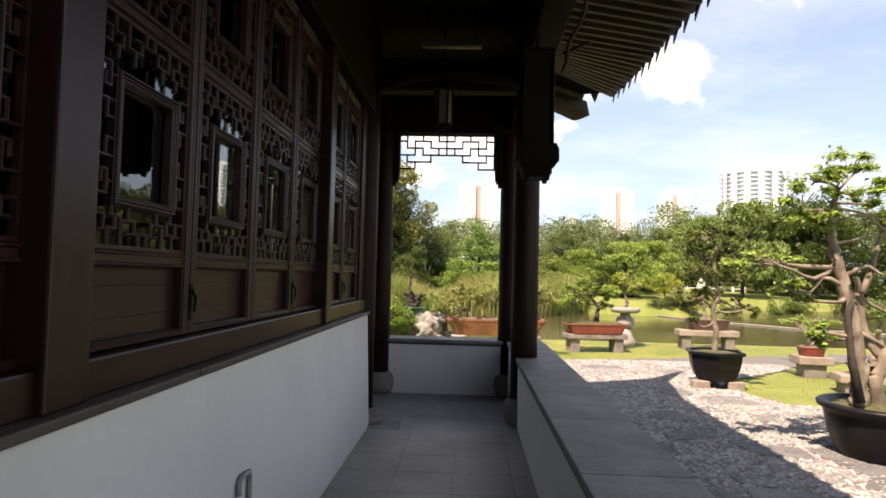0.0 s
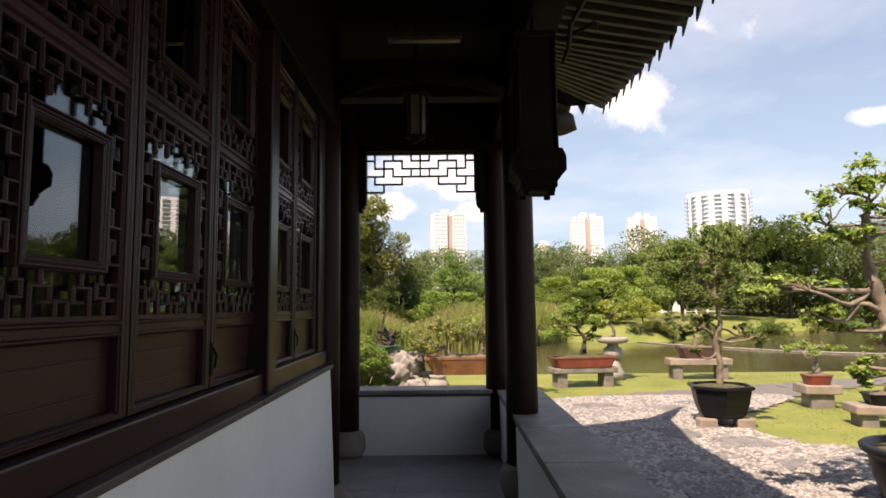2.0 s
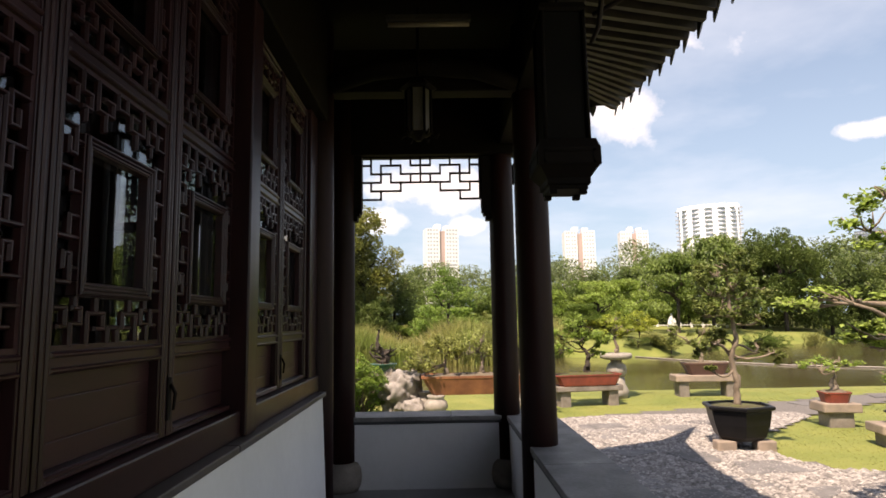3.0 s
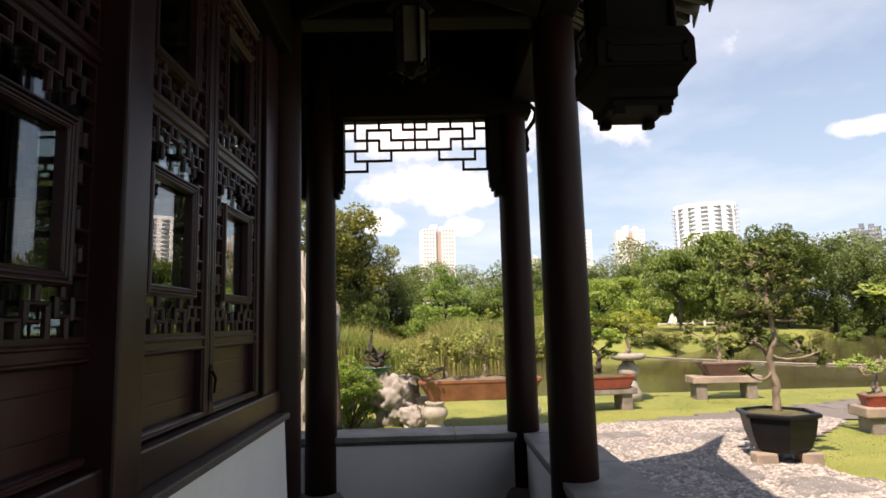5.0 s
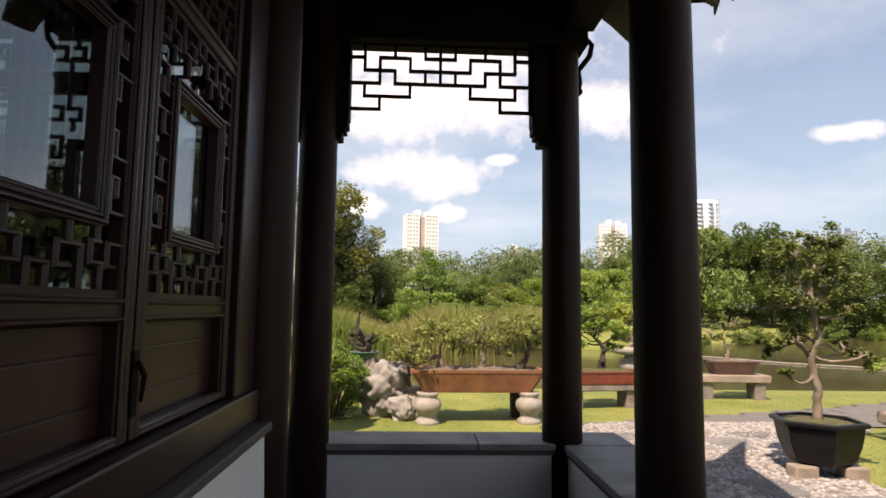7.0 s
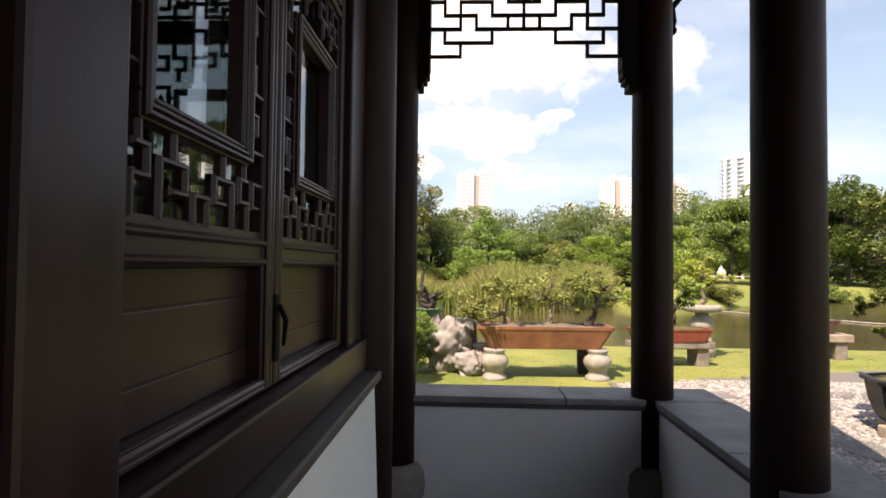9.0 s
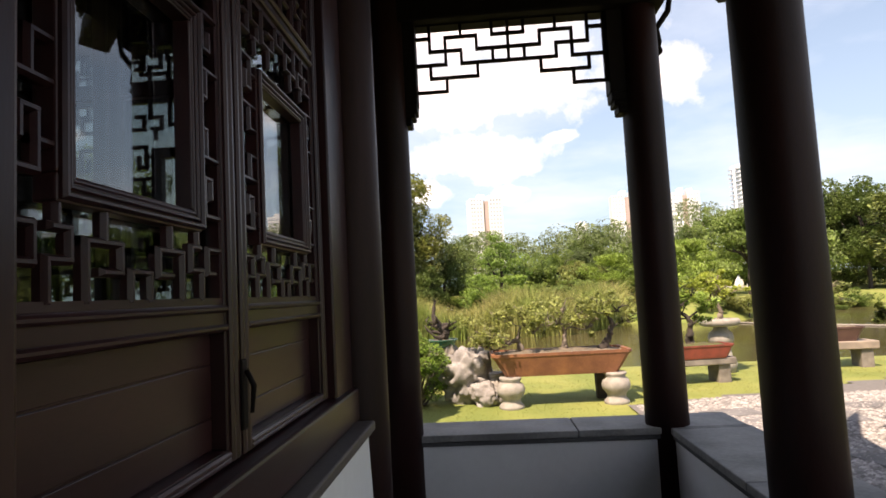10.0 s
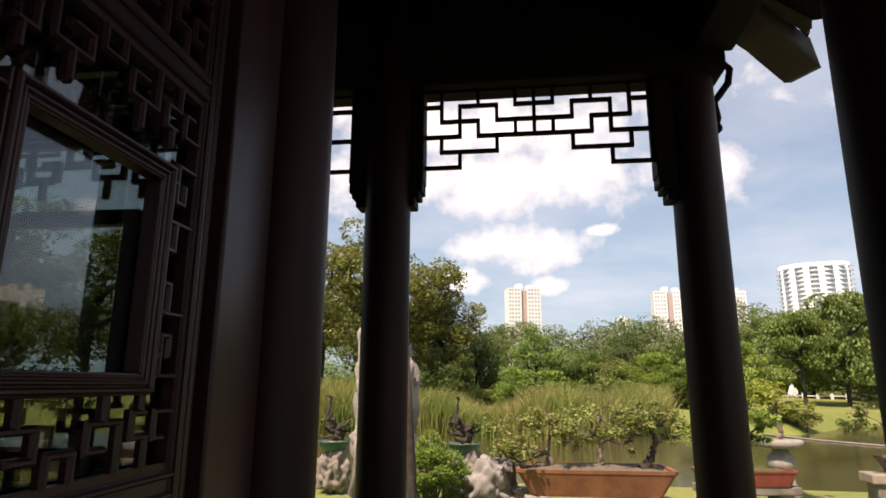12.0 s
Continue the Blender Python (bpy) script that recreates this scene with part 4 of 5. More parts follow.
def pot_tray(x, y, z, length, depth, h, label, material, rz=0, fill=None, taper=0.9, lip=0.02):
    t = thing("plant_pot", (x, y, z), label, "plant pot", "plant pots", rz=rz)
    bm = bmesh.new()
    ring = []
    for s, zz in ((taper * 0.97, 0), (taper, h * 0.10), (0.985, h * 0.82), (1.0, h * 0.84), (1.0 + lip, h * 0.88), (1.0 + lip, h), (0.96, h), (0.95, h * 0.86)):
        pts = []
        for sx, sy in ((-1, -1), (1, -1), (1, 1), (-1, 1)):
            c = 0.06
            L, D = s * length / 2, s * depth / 2
            pts += [(sx * (L - (c if sx * sy < 0 else 0)), sy * (D - (c if sx * sy > 0 else 0)), zz), (sx * (L - (c if sx * sy > 0 else 0)), sy * (D - (c if sx * sy < 0 else 0)), zz)]
        ring.append([bm.verts.new(p) for p in pts])
    for a, b in zip(ring, ring[1:]):
        for i in range(8):
            bm.faces.new((a[i], a[(i + 1) % 8], b[(i + 1) % 8], b[i]))
    bm.faces.new(ring[0][::-1])
    bm.faces.new(ring[-1])
    part("pot_body", bm, material, t)
    bm = bmesh.new()
    bmesh.ops.create_grid(bm, x_segments=24, y_segments=10, size=1, matrix=Matrix.Diagonal((length * 0.475, depth * 0.475, 1, 1)))
    for v in bm.verts:
        e = max(abs(v.co.x) / (length * 0.475), abs(v.co.y) / (depth * 0.475))
        v.co.z = h * 0.90 + (1 - e ** 2) * 0.06 + 0.03 * noise.noise(v.co * 7)
    part("soil", bm, fill or M_SOIL, t)
    return t


# black hexagonal pot with the round-headed tree, on stone blocks
for k, (dx, dy) in enumerate(((-0.27, -0.12), (0.25, -0.16), (0.02, 0.30))):
    t = thing("stone_support", (4.01 + dx, 9.86 + dy, GZ), "pale rough stone block under a black pot", "stone block", "stones under the pot")
    bm = bmesh.new()
    rough_box(bm, -0.13, 0.13, -0.09, 0.09, -0.02, 0.15, seed=k)
    part("block", bm, M_GRANITE, t)
pot_round(4.01, 9.86, GZ + 0.148, 0.46, 0.46, "black glazed six-sided pot on stone blocks", M_BLACKPOT, sides=6, fill=M_MOSS)
bonsai(4.01, 9.86, 0.24, [(0, 0, 0), (0.02, 0, 0.3), (-0.03, 0.02, 0.6), (0.05, 0, 0.9), (0.0, 0, 1.25), (-0.02, 0.0, 1.7), (-0.02, 0, 2.0)],
       [(0.0, 0, 1.93, 0.20), (-0.2, 0.05, 1.82, 0.21), (0.2, -0.05, 1.80, 0.21), (0.0, -0.15, 1.64, 0.25), (-0.31, 0, 1.58, 0.19), (0.33, 0.05, 1.58, 0.19), (0.0, 0.2, 1.5, 0.24), (-0.24, -0.1, 1.34, 0.20), (0.24, 0.1, 1.34, 0.20), (0.05, -0.2, 1.24, 0.13), (-0.38, 0.0, 1.22, 0.11), (0.36, -0.1, 1.2, 0.10), (-0.30, -0.05, 0.86, 0.13), (-0.14, 0.1, 0.92, 0.12), (-0.44, 0.1, 0.74, 0.10), (-0.34, 0.0, 0.50, 0.06), (0.50, 0.0, 0.72, 0.10), (0.64, 0.05, 0.66, 0.08), (0.42, 0.1, 0.82, 0.07)],
       "small-leaved tree with rounded crown in the black pot", L_BONSAI, M_PALEBARK, 0.048, 165, 0.045, 11, 0.85)

# large black round pot with the old pale-trunked tree
pot_round(4.15, 6.12, GZ - 0.01, 0.55, 0.56, "large black glazed round pot standing on the path", M_BLACKPOT, fill=M_MOSS)
old = bonsai(3.93, 6.10, 0.17, [(-0.03, 0, 0), (-0.02, 0, 0.35), (-0.08, 0.02, 0.75), (-0.15, 0.02, 1.15), (-0.24, 0.03, 1.5), (-0.27, 0, 1.85), (-0.24, 0, 2.1)],
             [(-0.25, 0, 2.33, 0.26), (0.02, 0.05, 2.40, 0.24), (-0.48, 0.0, 2.22, 0.22), (-0.62, 0.1, 2.02, 0.20), (-0.12, -0.1, 2.08, 0.22), (0.18, 0.1, 2.05, 0.18), (-0.5, -0.1, 1.82, 0.17), (0.38, 0, 2.0, 0.2), (0.5, 0.1, 1.75, 0.2), (-0.95, 0.0, 1.42, 0.20), (-1.12, 0.1, 1.36, 0.14), (-0.75, 0.1, 1.16, 0.17), (-0.55, 0.2, 1.05, 0.16), (0.35, -0.1, 1.35, 0.16), (-0.55, -0.1, 0.72, 0.12), (-0.42, -0.05, 0.64, 0.09), (0.55, 0.1, 0.85, 0.2), (0.7, 0, 1.1, 0.2), (0.75, 0.0, 1.9, 0.2)],
             "old bonsai with thick pale trunk and layered pads", L_BRIGHT, M_PALEBARK, 0.085, 82, 0.056, 23, 0.5, 0.010)
bm = bmesh.new()
rng0 = np.random.default_rng(5)
limb(bm, (0.16, 0.0, -0.02), (0.10, -0.03, 0.30), 0.08, 0.062, rng0, 0.05, 10)
limb(bm, (0.10, -0.03, 0.28), (0.30, 0.0, 0.55), 0.062, 0.05, rng0, 0.08, 8)
limb(bm, (0.22, 0.0, 0.45), (-0.02, 0.05, 1.25), 0.05, 0.03, rng0, 0.05, 10)
limb(bm, (0.02, 0.02, 1.1), (0.30, 0.05, 1.85), 0.035, 0.015, rng0, 0.06)
for v in bm.verts:
    v.co += noise.noise_vector(v.co * 12) * 0.022
part("side_trunk", bm, M_PALEBARK, old)
bm = bmesh.new()
tube(bm, [(-0.10, -0.13, 0.05), (-0.16, -0.10, 0.5), (-0.18, -0.08, 0.9), (-0.12, -0.08, 1.1)], [0.05, 0.035, 0.03, 0.01], 7)
part("dead_wood", bm, M_DARKBARK, old)

# bench with red tray
stone_bench(3.02, 14.35, 0.07, 1.45, 0.5, 8, "low grey stone bench on the lawn carrying a red tray", 0.12, M_GREYSTONE)
pot_tray(3.0, 14.3, 0.07, 1.42, 0.5, 0.23, "long shallow red glazed clay tray on a stone bench", M_REDPOT, 8, M_MOSS, 0.88, 0.03)
bonsai(3.05, 14.32, 0.25, [(0, 0, 0), (0.0, 0, 0.2), (0.04, 0, 0.45), (-0.1, 0, 0.6)], [(-0.55, 0, 0.85, 0.28), (-0.25, 0, 1.02, 0.28), (0.1, 0, 0.98, 0.26), (0.4, 0.1, 0.72, 0.2), (-0.85, 0, 0.62, 0.24), (-0.1, 0.2, 0.75, 0.26), (-0.6, -0.1, 0.5, 0.2), (0.2, 0, 0.5, 0.16)], "spreading bonsai on the red tray", L_BRIGHT, M_DARKBARK, 0.08, 75, 0.055, 31, 0.8)
# stacked stone stand with a round pale tray
t = thing("stone_stand", (4.02, 15.5, GZ - 0.03), "stacked turned stone stand with a flat round top", "stand")
bm = bmesh.new()
lathe(bm, 0, 0, [(0.22, 0), (0.26, 0.2), (0.18, 0.34), (0.17, 0.5)], 20)
part("lower_drum", bm, M_STOOL, t)
bm = bmesh.new()
lathe(bm, 0, 0, [(0.14, 0.5), (0.22, 0.58), (0.235, 0.67), (0.21, 0.77), (0.13, 0.83), (0.13, 0.90)], 20)
part("upper_drum", bm, M_STOOL, t)
bm = bmesh.new()
lathe(bm, 0, 0, [(0.28, 0.90), (0.36, 0.93), (0.37, 1.01), (0.34, 1.04)], 24)
part("round_tray", bm, M_STOOL, t, "pale flat round stone tray")
bonsai(4.02, 15.5, 0.64, [(0, 0, 0), (0.05, 0, 0.15), (-0.05, 0, 0.4)], [(0, 0, 0.62, 0.26), (-0.3, 0.1, 0.52, 0.22), (0.28, 0, 0.55, 0.22), (0, 0.2, 0.80, 0.22), (-0.2, 0, 0.74, 0.18)], "bright yellow-green bonsai on a round stone tray", L_YELLOW, M_PALEBARK, 0.06, 70, 0.06, 37, 0.6)
# granite bench with brown pot
stone_bench(6.05, 15.5, 0.13, 1.45, 0.5, -4, "pale granite bench with two legs on the lawn", 0.15)
pot_tray(6.08, 15.5, 0.13, 1.0, 0.42, 0.27, "dark brown tapered clay pot on a granite bench", M_DARKPOT, -4, None, 0.8, 0.03)
bonsai(6.0, 15.5, 0.37, [(0, 0, 0), (0.02, 0, 0.2), (-0.05, 0, 0.45)], [(-0.35, 0, 0.55, 0.26), (0.0, 0, 0.8, 0.30), (0.4, 0, 0.5, 0.22), (-0.6, 0.1, 0.75, 0.2), (0.25, 0.2, 0.75, 0.22)], "sparse pale-trunked bonsai in a brown pot", L_BONSAI, M_PALEBARK, 0.06, 60, 0.06, 41, 0.55)
# granite block with small red pot
stone_block(6.38, 11.42, 0.03, 0.58, 0.5, -6, "pale granite block plinth on the lawn")
pot_tray(6.36, 11.38, 0.03, 0.42, 0.34, 0.17, "small red clay pot on a granite block", M_REDPOT, -6, None, 0.85, 0.04)
bonsai(6.36, 11.38, 0.19, [(0, 0, 0), (0.0, 0, 0.12), (0.03, 0, 0.3)], [(0, 0, 0.50, 0.2), (-0.22, 0, 0.44, 0.18), (0.22, 0, 0.46, 0.18)], "small bonsai with pale swollen trunk in a red pot", L_BRIGHT, M_PALEBARK, 0.075, 70, 0.05, 43, 0.4)
# low bench behind the large pot
stone_bench(6.55, 9.75, -0.05, 1.35, 0.5, -12, "low pale granite bench beside the path", 0.13)
pot_tray(6.5, 9.72, -0.05, 0.85, 0.4, 0.16, "shallow black tray on a low granite bench", M_BLACKPOT, -12, None, 0.9, 0.03)
bonsai(6.45, 9.72, 0.09, [(0, 0, 0), (-0.06, 0, 0.1), (0.1, 0, 0.25), (0.0, 0, 0.5), (0.1, 0, 0.8)], [(-0.3, 0, 0.55, 0.2), (0.1, 0, 0.95, 0.25), (0.4, 0, 0.6, 0.22), (-0.1, 0.1, 0.8, 0.2), (0.45, 0.1, 0.85, 0.2)], "twisted bonsai with pale roots in a black tray", L_MID, M_PALEBARK, 0.09, 70, 0.05, 47, 0.5)
stone_bench(8.4, 10.6, 0.05, 1.5, 0.5, -12, "pale granite bench at the path edge", 0.13)
pot_tray(8.4, 10.6, 0.05, 1.0, 0.45, 0.22, "dark brown pot on a granite bench", M_DARKPOT, -12, None, 0.85, 0.03)
bonsai(8.4, 10.6, 0.25, [(0, 0, 0), (0.1, 0, 0.3), (0.0, 0, 0.6)], [(0.0, 0, 0.8, 0.35), (-0.4, 0, 0.6, 0.28), (0.4, 0, 0.6, 0.3)], "leafy bonsai in a brown pot", L_BRIGHT, M_BARK, 0.07, 60, 0.06, 53, 0.5)

# long orange planter on turned stools
PX, PY, PZ = 0.60, 13.05, 0.10
for x, y in ((-0.16, 12.72), (1.42, 12.82), (-0.36, 13.30)):
    stool(x, y, PZ + 0.004, "turned pale stone stool under the long planter")
t = thing("stone_support", (1.35, 13.32, GZ), "dark stone block under the long planter", "stone block")
bm = bmesh.new()
rough_box(bm, -0.14, 0.14, -0.1, 0.1, -0.02, PZ - GZ)
part("block", bm, M_DARKBARK, t)
pot_tray(PX + 0.01, PY, PZ, 2.07, 0.80, 0.345, "long weathered orange-brown clay planter on stone stools", M_BROWNPOT, 2, M_SOIL, 0.84, 0.015)
bonsai(PX - 0.55, PY, PZ + 0.34, [(0, 0, 0), (-0.05, 0, 0.2), (0.02, 0, 0.4)], [(-0.5, 0, 0.35, 0.30), (-0.25, 0.1, 0.55, 0.30), (0.1, 0, 0.62, 0.30), (-0.65, 0, 0.18, 0.24), (-0.3, -0.15, 0.22, 0.26), (0.2, -0.1, 0.35, 0.25)], "low spreading bonsai in the long planter", L_PLANTER, M_BARK, 0.05, 50, 0.05, 61, 0.9)
bonsai(PX + 0.12, PY, PZ + 0.34, [(0, 0, 0), (0.0, 0, 0.12), (0.02, 0, 0.25), (-0.05, 0, 0.45)], [(-0.35, 0, 0.50, 0.27), (0.0, 0, 0.68, 0.30), (0.3, 0.1, 0.55, 0.28), (0.45, 0, 0.4, 0.2), (-0.1, 0.1, 0.45, 0.25)], "bushy small-leaved bonsai in the long planter", L_PLANTER, M_BARK, 0.05, 50, 0.05, 62, 0.85)
bonsai(PX + 0.70, PY, PZ + 0.34, [(0, 0, 0), (0.12, 0, 0.16), (0.18, 0, 0.38), (0.08, 0, 0.55)], [(0.05, 0, 0.72, 0.24), (0.3, 0, 0.62, 0.26), (-0.2, 0, 0.62, 0.2), (0.45, 0, 0.42, 0.18)], "curved-trunk bonsai at the end of the long planter", L_PLANTER, M_DARKBARK, 0.065, 55, 0.05, 63, 0.75)


# ---- rocks and shrubs ----
def rock(name, x, y, z, rx, ry, rz_, seed, label, material, holes=0.35, freq=1.6):
    bm = bmesh.new()
    bmesh.ops.create_icosphere(bm, subdivisions=5, radius=1.0)
    o3 = Vector((seed * 3.1, seed * 1.7, 0))
    for v in bm.verts:
        d = v.co.normalized()
        k = 1 + 0.38 * noise.noise(d * freq + o3) + 0.22 * noise.noise(d * freq * 2.3 + o3) + 0.11 * noise.noise(d * freq * 4 + o3) + 0.025 * noise.noise(d * freq * 11 + o3)
        k -= holes * max(0.0, noise.noise(d * freq * 1.8 - o3) - 0.15) * 1.6
        v.co = Vector((d.x * rx, d.y * ry, d.z * rz_)) * k
    for f in bm.faces:
        f.smooth = True
    o = part(name, bm, material)
    o.location = (x, y, z)
    return tagged(o, label, "rock", "garden rocks")


rock("garden_rock", -0.84, 13.35, 0.06, 0.44, 0.34, 0.46, 4, "pale pitted limestone rock on the lawn", M_ROCK, 0.45, 1.3)
rock("garden_rock", -0.56, 13.05, -0.20, 0.24, 0.2, 0.22, 9, "small pale pitted limestone rock", M_ROCK, 0.3, 1.0)
rock("scholar_rock", -1.97, 11.5, 0.95, 0.37, 0.34, 1.45, 6, "tall pale pitted limestone standing rock", M_ROCK, 1.2, 2.9)
rock("garden_rock", -2.45, 11.3, -0.15, 0.28, 0.3, 0.32, 12, "pale limestone rock beside the standing rock", M_ROCK, 0.6)
rock("pedestal_stone", -3.7, 15.2, 0.0, 0.32, 0.3, 0.42, 15, "rough grey stone under a green pot", M_GREYSTONE, 0.4)
rock("pedestal_stone", -1.35, 15.2, 0.05, 0.32, 0.3, 0.44, 16, "rough grey stone under a green pot", M_GREYSTONE, 0.4)
for x, sd in ((-1.35, 71), (-3.7, 72)):
    pot_round(x, 15.2, 0.36, 0.30, 0.17, "shallow green glazed oval pot on a stone", M_GREENPOT)
    drift = bonsai(x, 15.2, 0.50, [(0, 0, 0), (0.12, 0, 0.15), (-0.08, 0, 0.28), (-0.15, 0, 0.45), (-0.1, 0, 0.8)], [(-0.12, 0, 0.80, 0.06), (0.18, 0, 0.32, 0.10), (0.28, 0, 0.24, 0.10), (-0.22, 0, 0.38, 0.06)], "black driftwood bonsai with few leaves", L_DARK, M_DARKBARK, 0.085, 60, 0.05, sd, 0.5)
    rd = np.random.default_rng(sd + 9)
    bm = bmesh.new()
    for k in range(9):
        a = rd.uniform(0, 2 * math.pi)
        limb(bm, (0.02, 0, 0.02 + 0.03 * k), (0.34 * math.cos(a), 0.2 * math.sin(a), 0.12 + 0.05 * k), 0.045, 0.012, rd, 0.16, 6)
    for v in bm.verts:
        v.co += noise.noise_vector(v.co * 14) * 0.016
    part("dead_wood", bm, M_DARKBARK, drift)

t = thing("shrub", (-1.66, 13.25, GZ), "rounded bright yellow-green clipped shrub on the lawn", "shrub")
bm = bmesh.new()
rngs = np.random.default_rng(8)
cs = []
for k in range(46):
    a, h = rngs.uniform(0, 2 * math.pi), rngs.uniform(0.1, 0.95)
    rr = 0.50 * math.sin(math.pi * min(h / 1.1 + 0.12, 1.0))
    c = (rr * math.cos(a), rr * math.sin(a), 0.05 + 1.13 * h)
    cs.append(c)
    limb(bm, (0, 0, -0.02), c, 0.025, 0.008, rngs, 0.05, 4)
part("stem", bm, M_BARK, t)
foliage(t, cs, [0.155] * 46, 15000, 0.042, 81, L_BUSH, 0.85, loose=False)
t = thing("slim_trunk", (-1.30, 9.6, GZ), "slim dark leaning tree trunk on the lawn", "trunk")
bm = bmesh.new()
tube(bm, [(0.04, 0, -0.05), (0.02, 0, 0.8), (-0.03, 0, 1.6), (-0.08, 0.05, 2.35)], [0.045, 0.04, 0.035, 0.02], 8)
part("trunk", bm, M_DARKBARK, t)


# ---- reeds ----
def reed_bed(count, seed, x0, x1, y0, y1, h, label, material):
    rng = np.random.default_rng(seed)
    bx = rng.uniform(x0, x1, count)
    by = rng.uniform(y0, y1, count) + np.maximum(bx - 3, 0) * 1.4
    hh = h * rng.uniform(0.6, 1.15, count) * (0.85 + 0.25 * np.sin(bx * 0.9) * np.sin(bx * 0.37 + 2))
    lean = rng.normal(0, 0.16, (count, 2))
    w = rng.uniform(0.014, 0.03, count)
    v = np.zeros((count, 5, 3))
    z0 = WZ - 0.2
    a = rng.uniform(0, math.pi, count)
    for k, (s, ww) in enumerate(((0, -1), (0, 1), (0.6, 0.8), (0.6, -0.8), (1.0, 0))):
        v[:, k, 0] = bx + lean[:, 0] * hh * s ** 2 * (1.6 if s == 1 else 1) + np.cos(a) * w * ww
        v[:, k, 1] = by + lean[:, 1] * hh * s ** 2 + np.sin(a) * w * ww
        v[:, k, 2] = z0 + hh * s
    me = bpy.data.meshes.new("reeds")
    idx = np.arange(count)[:, None] * 5
    faces = [tuple(r) for r in (idx + np.array([0, 1, 2])).tolist()] + [tuple(r) for r in (idx + np.array([0, 2, 3])).tolist()] + [tuple(r) for r in (idx + np.array([3, 2, 4])).tolist()]
    me.from_pydata(v.reshape(-1, 3).tolist(), [], faces)
    me.materials.append(material)
    return tagged(new("reeds", me), label, "reeds", kind="stuff")


reed_bed(26000, 5, -16, 7, 29.5, 34.0, 2.3, "tall green and straw-coloured reeds along the lake", L_REED)


# ---- trees across the water ----
def crown_mesh(seed, lobes, count, size, shape, squash, small, large):
    rng = np.random.default_rng(seed)
    cs, rs = [], []
    for k in range(lobes):
        d = rng.normal(0, 1, 3)
        d /= np.linalg.norm(d)
        r = rng.uniform(0.40, 0.86)
        c = d * r * shape
        if shape[2] < 0.35:
            c[2] = rng.choice([-0.3, -0.1, 0.08, 0.25, 0.34]) * 0.8
            c[:2] *= 1 - max(0.0, c[2]) * 2.6
        cs.append(c)
        rs.append(rng.uniform(small, large))
    p = clump_points(rng, cs, rs, count, squash)
    return leaves(p, size, rng, 0.5, 1, "crown")


def tiered_mesh(seed, count, size):
    """A dense broad cone: many small lobes on shelves that narrow upwards."""
    rng = np.random.default_rng(seed)
    cs, rs = [], []
    for z, wide, many in ((-0.72, 0.86, 20), (-0.42, 0.80, 19), (-0.12, 0.68, 16), (0.18, 0.54, 12), (0.46, 0.36, 8), (0.70, 0.16, 4)):
        for k in range(many):
            a = 2 * math.pi * (k + rng.uniform(-0.4, 0.4)) / many
            r = wide * rng.uniform(0.55, 1.08)
            cs.append((r * math.cos(a), r * math.sin(a), z + rng.normal(0, 0.08)))
            rs.append(rng.uniform(0.13, 0.24))
    return leaves(clump_points(rng, cs, rs, count, 0.55), size, rng, 0.5, 1, "crown")


CROWNS = {
    "round": [crown_mesh(s, 60, 19000, 0.046, np.array((1, 1, 0.8)), 0.68, 0.13, 0.27) for s in (101, 102, 103)],
    "layer": [crown_mesh(s, 34, 13000, 0.046, np.array((1, 1, 0.34)), 0.30, 0.16, 0.34) for s in (111, 112)],
    "shrub": [crown_mesh(s, 20, 4800, 0.070, np.array((1, 1, 0.55)), 0.7, 0.16, 0.32) for s in (121, 122)],
    "cone": [tiered_mesh(131, 16000, 0.052)],
}
bm = bmesh.new()
tr = np.random.default_rng(9)
limb(bm, (0, 0, -0.1), (0.05, 0, 0.62), 0.045, 0.03, tr, 0.04)
for k in range(7):
    a = k * 0.9
    limb(bm, (0.03, 0, 0.35 + 0.04 * k), (0.45 * math.cos(a), 0.45 * math.sin(a), 0.62 + 0.05 * k), 0.02, 0.006, tr, 0.08, 4)
TRUNK = mesh_of("trunk", bm, M_DARKBARK)


def far_tree(az, d, top, half, kind, material, label, k=0, low=None, group="trees across the lake"):
    """A tree at bearing az and distance d from the gallery; top: height of its head, half: crown's half width."""
    x, y = d * math.sin(az), d * math.cos(az) + 2.0
    gz = ground_height(x, y)
    t = thing("tree" if kind != "shrub" else "bush", (x, y, gz), label, "tree" if kind != "shrub" else "bush", group, rz=(k * 67 + az * 900) % 360)
    h = top - gz
    low = h * 0.2 if low is None else low
    tr_ = new("trunk", TRUNK)
    tr_.parent = t
    tr_.matrix_basis = Matrix.Diagonal((half * 0.9, half * 0.9, h * 0.85, 1))
    base = CROWNS[kind][k % len(CROWNS[kind])]
    key = base.name + material.name
    me = bpy.data.meshes.get(key)
    if me is None:
        me = base.copy()
        me.name = key
        me.materials.append(material)
    cr = new("crown", me)
    cr.parent = t
    vz = {"round": 0.95, "layer": 0.42, "shrub": 0.75, "cone": 0.86}[kind]
    cr.matrix_basis = Matrix.Translation((0, 0, (h + low) / 2)) @ Matrix.Diagonal((half, half, (h - low) / 2 / vz, 1))
    return t


rt = np.random.default_rng(77)
far_tree(-0.195, 38, 11.0, 5.0, "round", L_OLIVE, "tall spreading tree with olive-green crown", 0, 0.6)
far_tree(-0.125, 39, 8.4, 3.0, "round", L_OLIVE, "olive-green side crown beside the tall tree", 2, 0.4)
far_tree(-0.31, 36, 12.3, 4.6, "round", L_OLIVE, "tall broad-leaved tree by the lake", 1, 0.8)
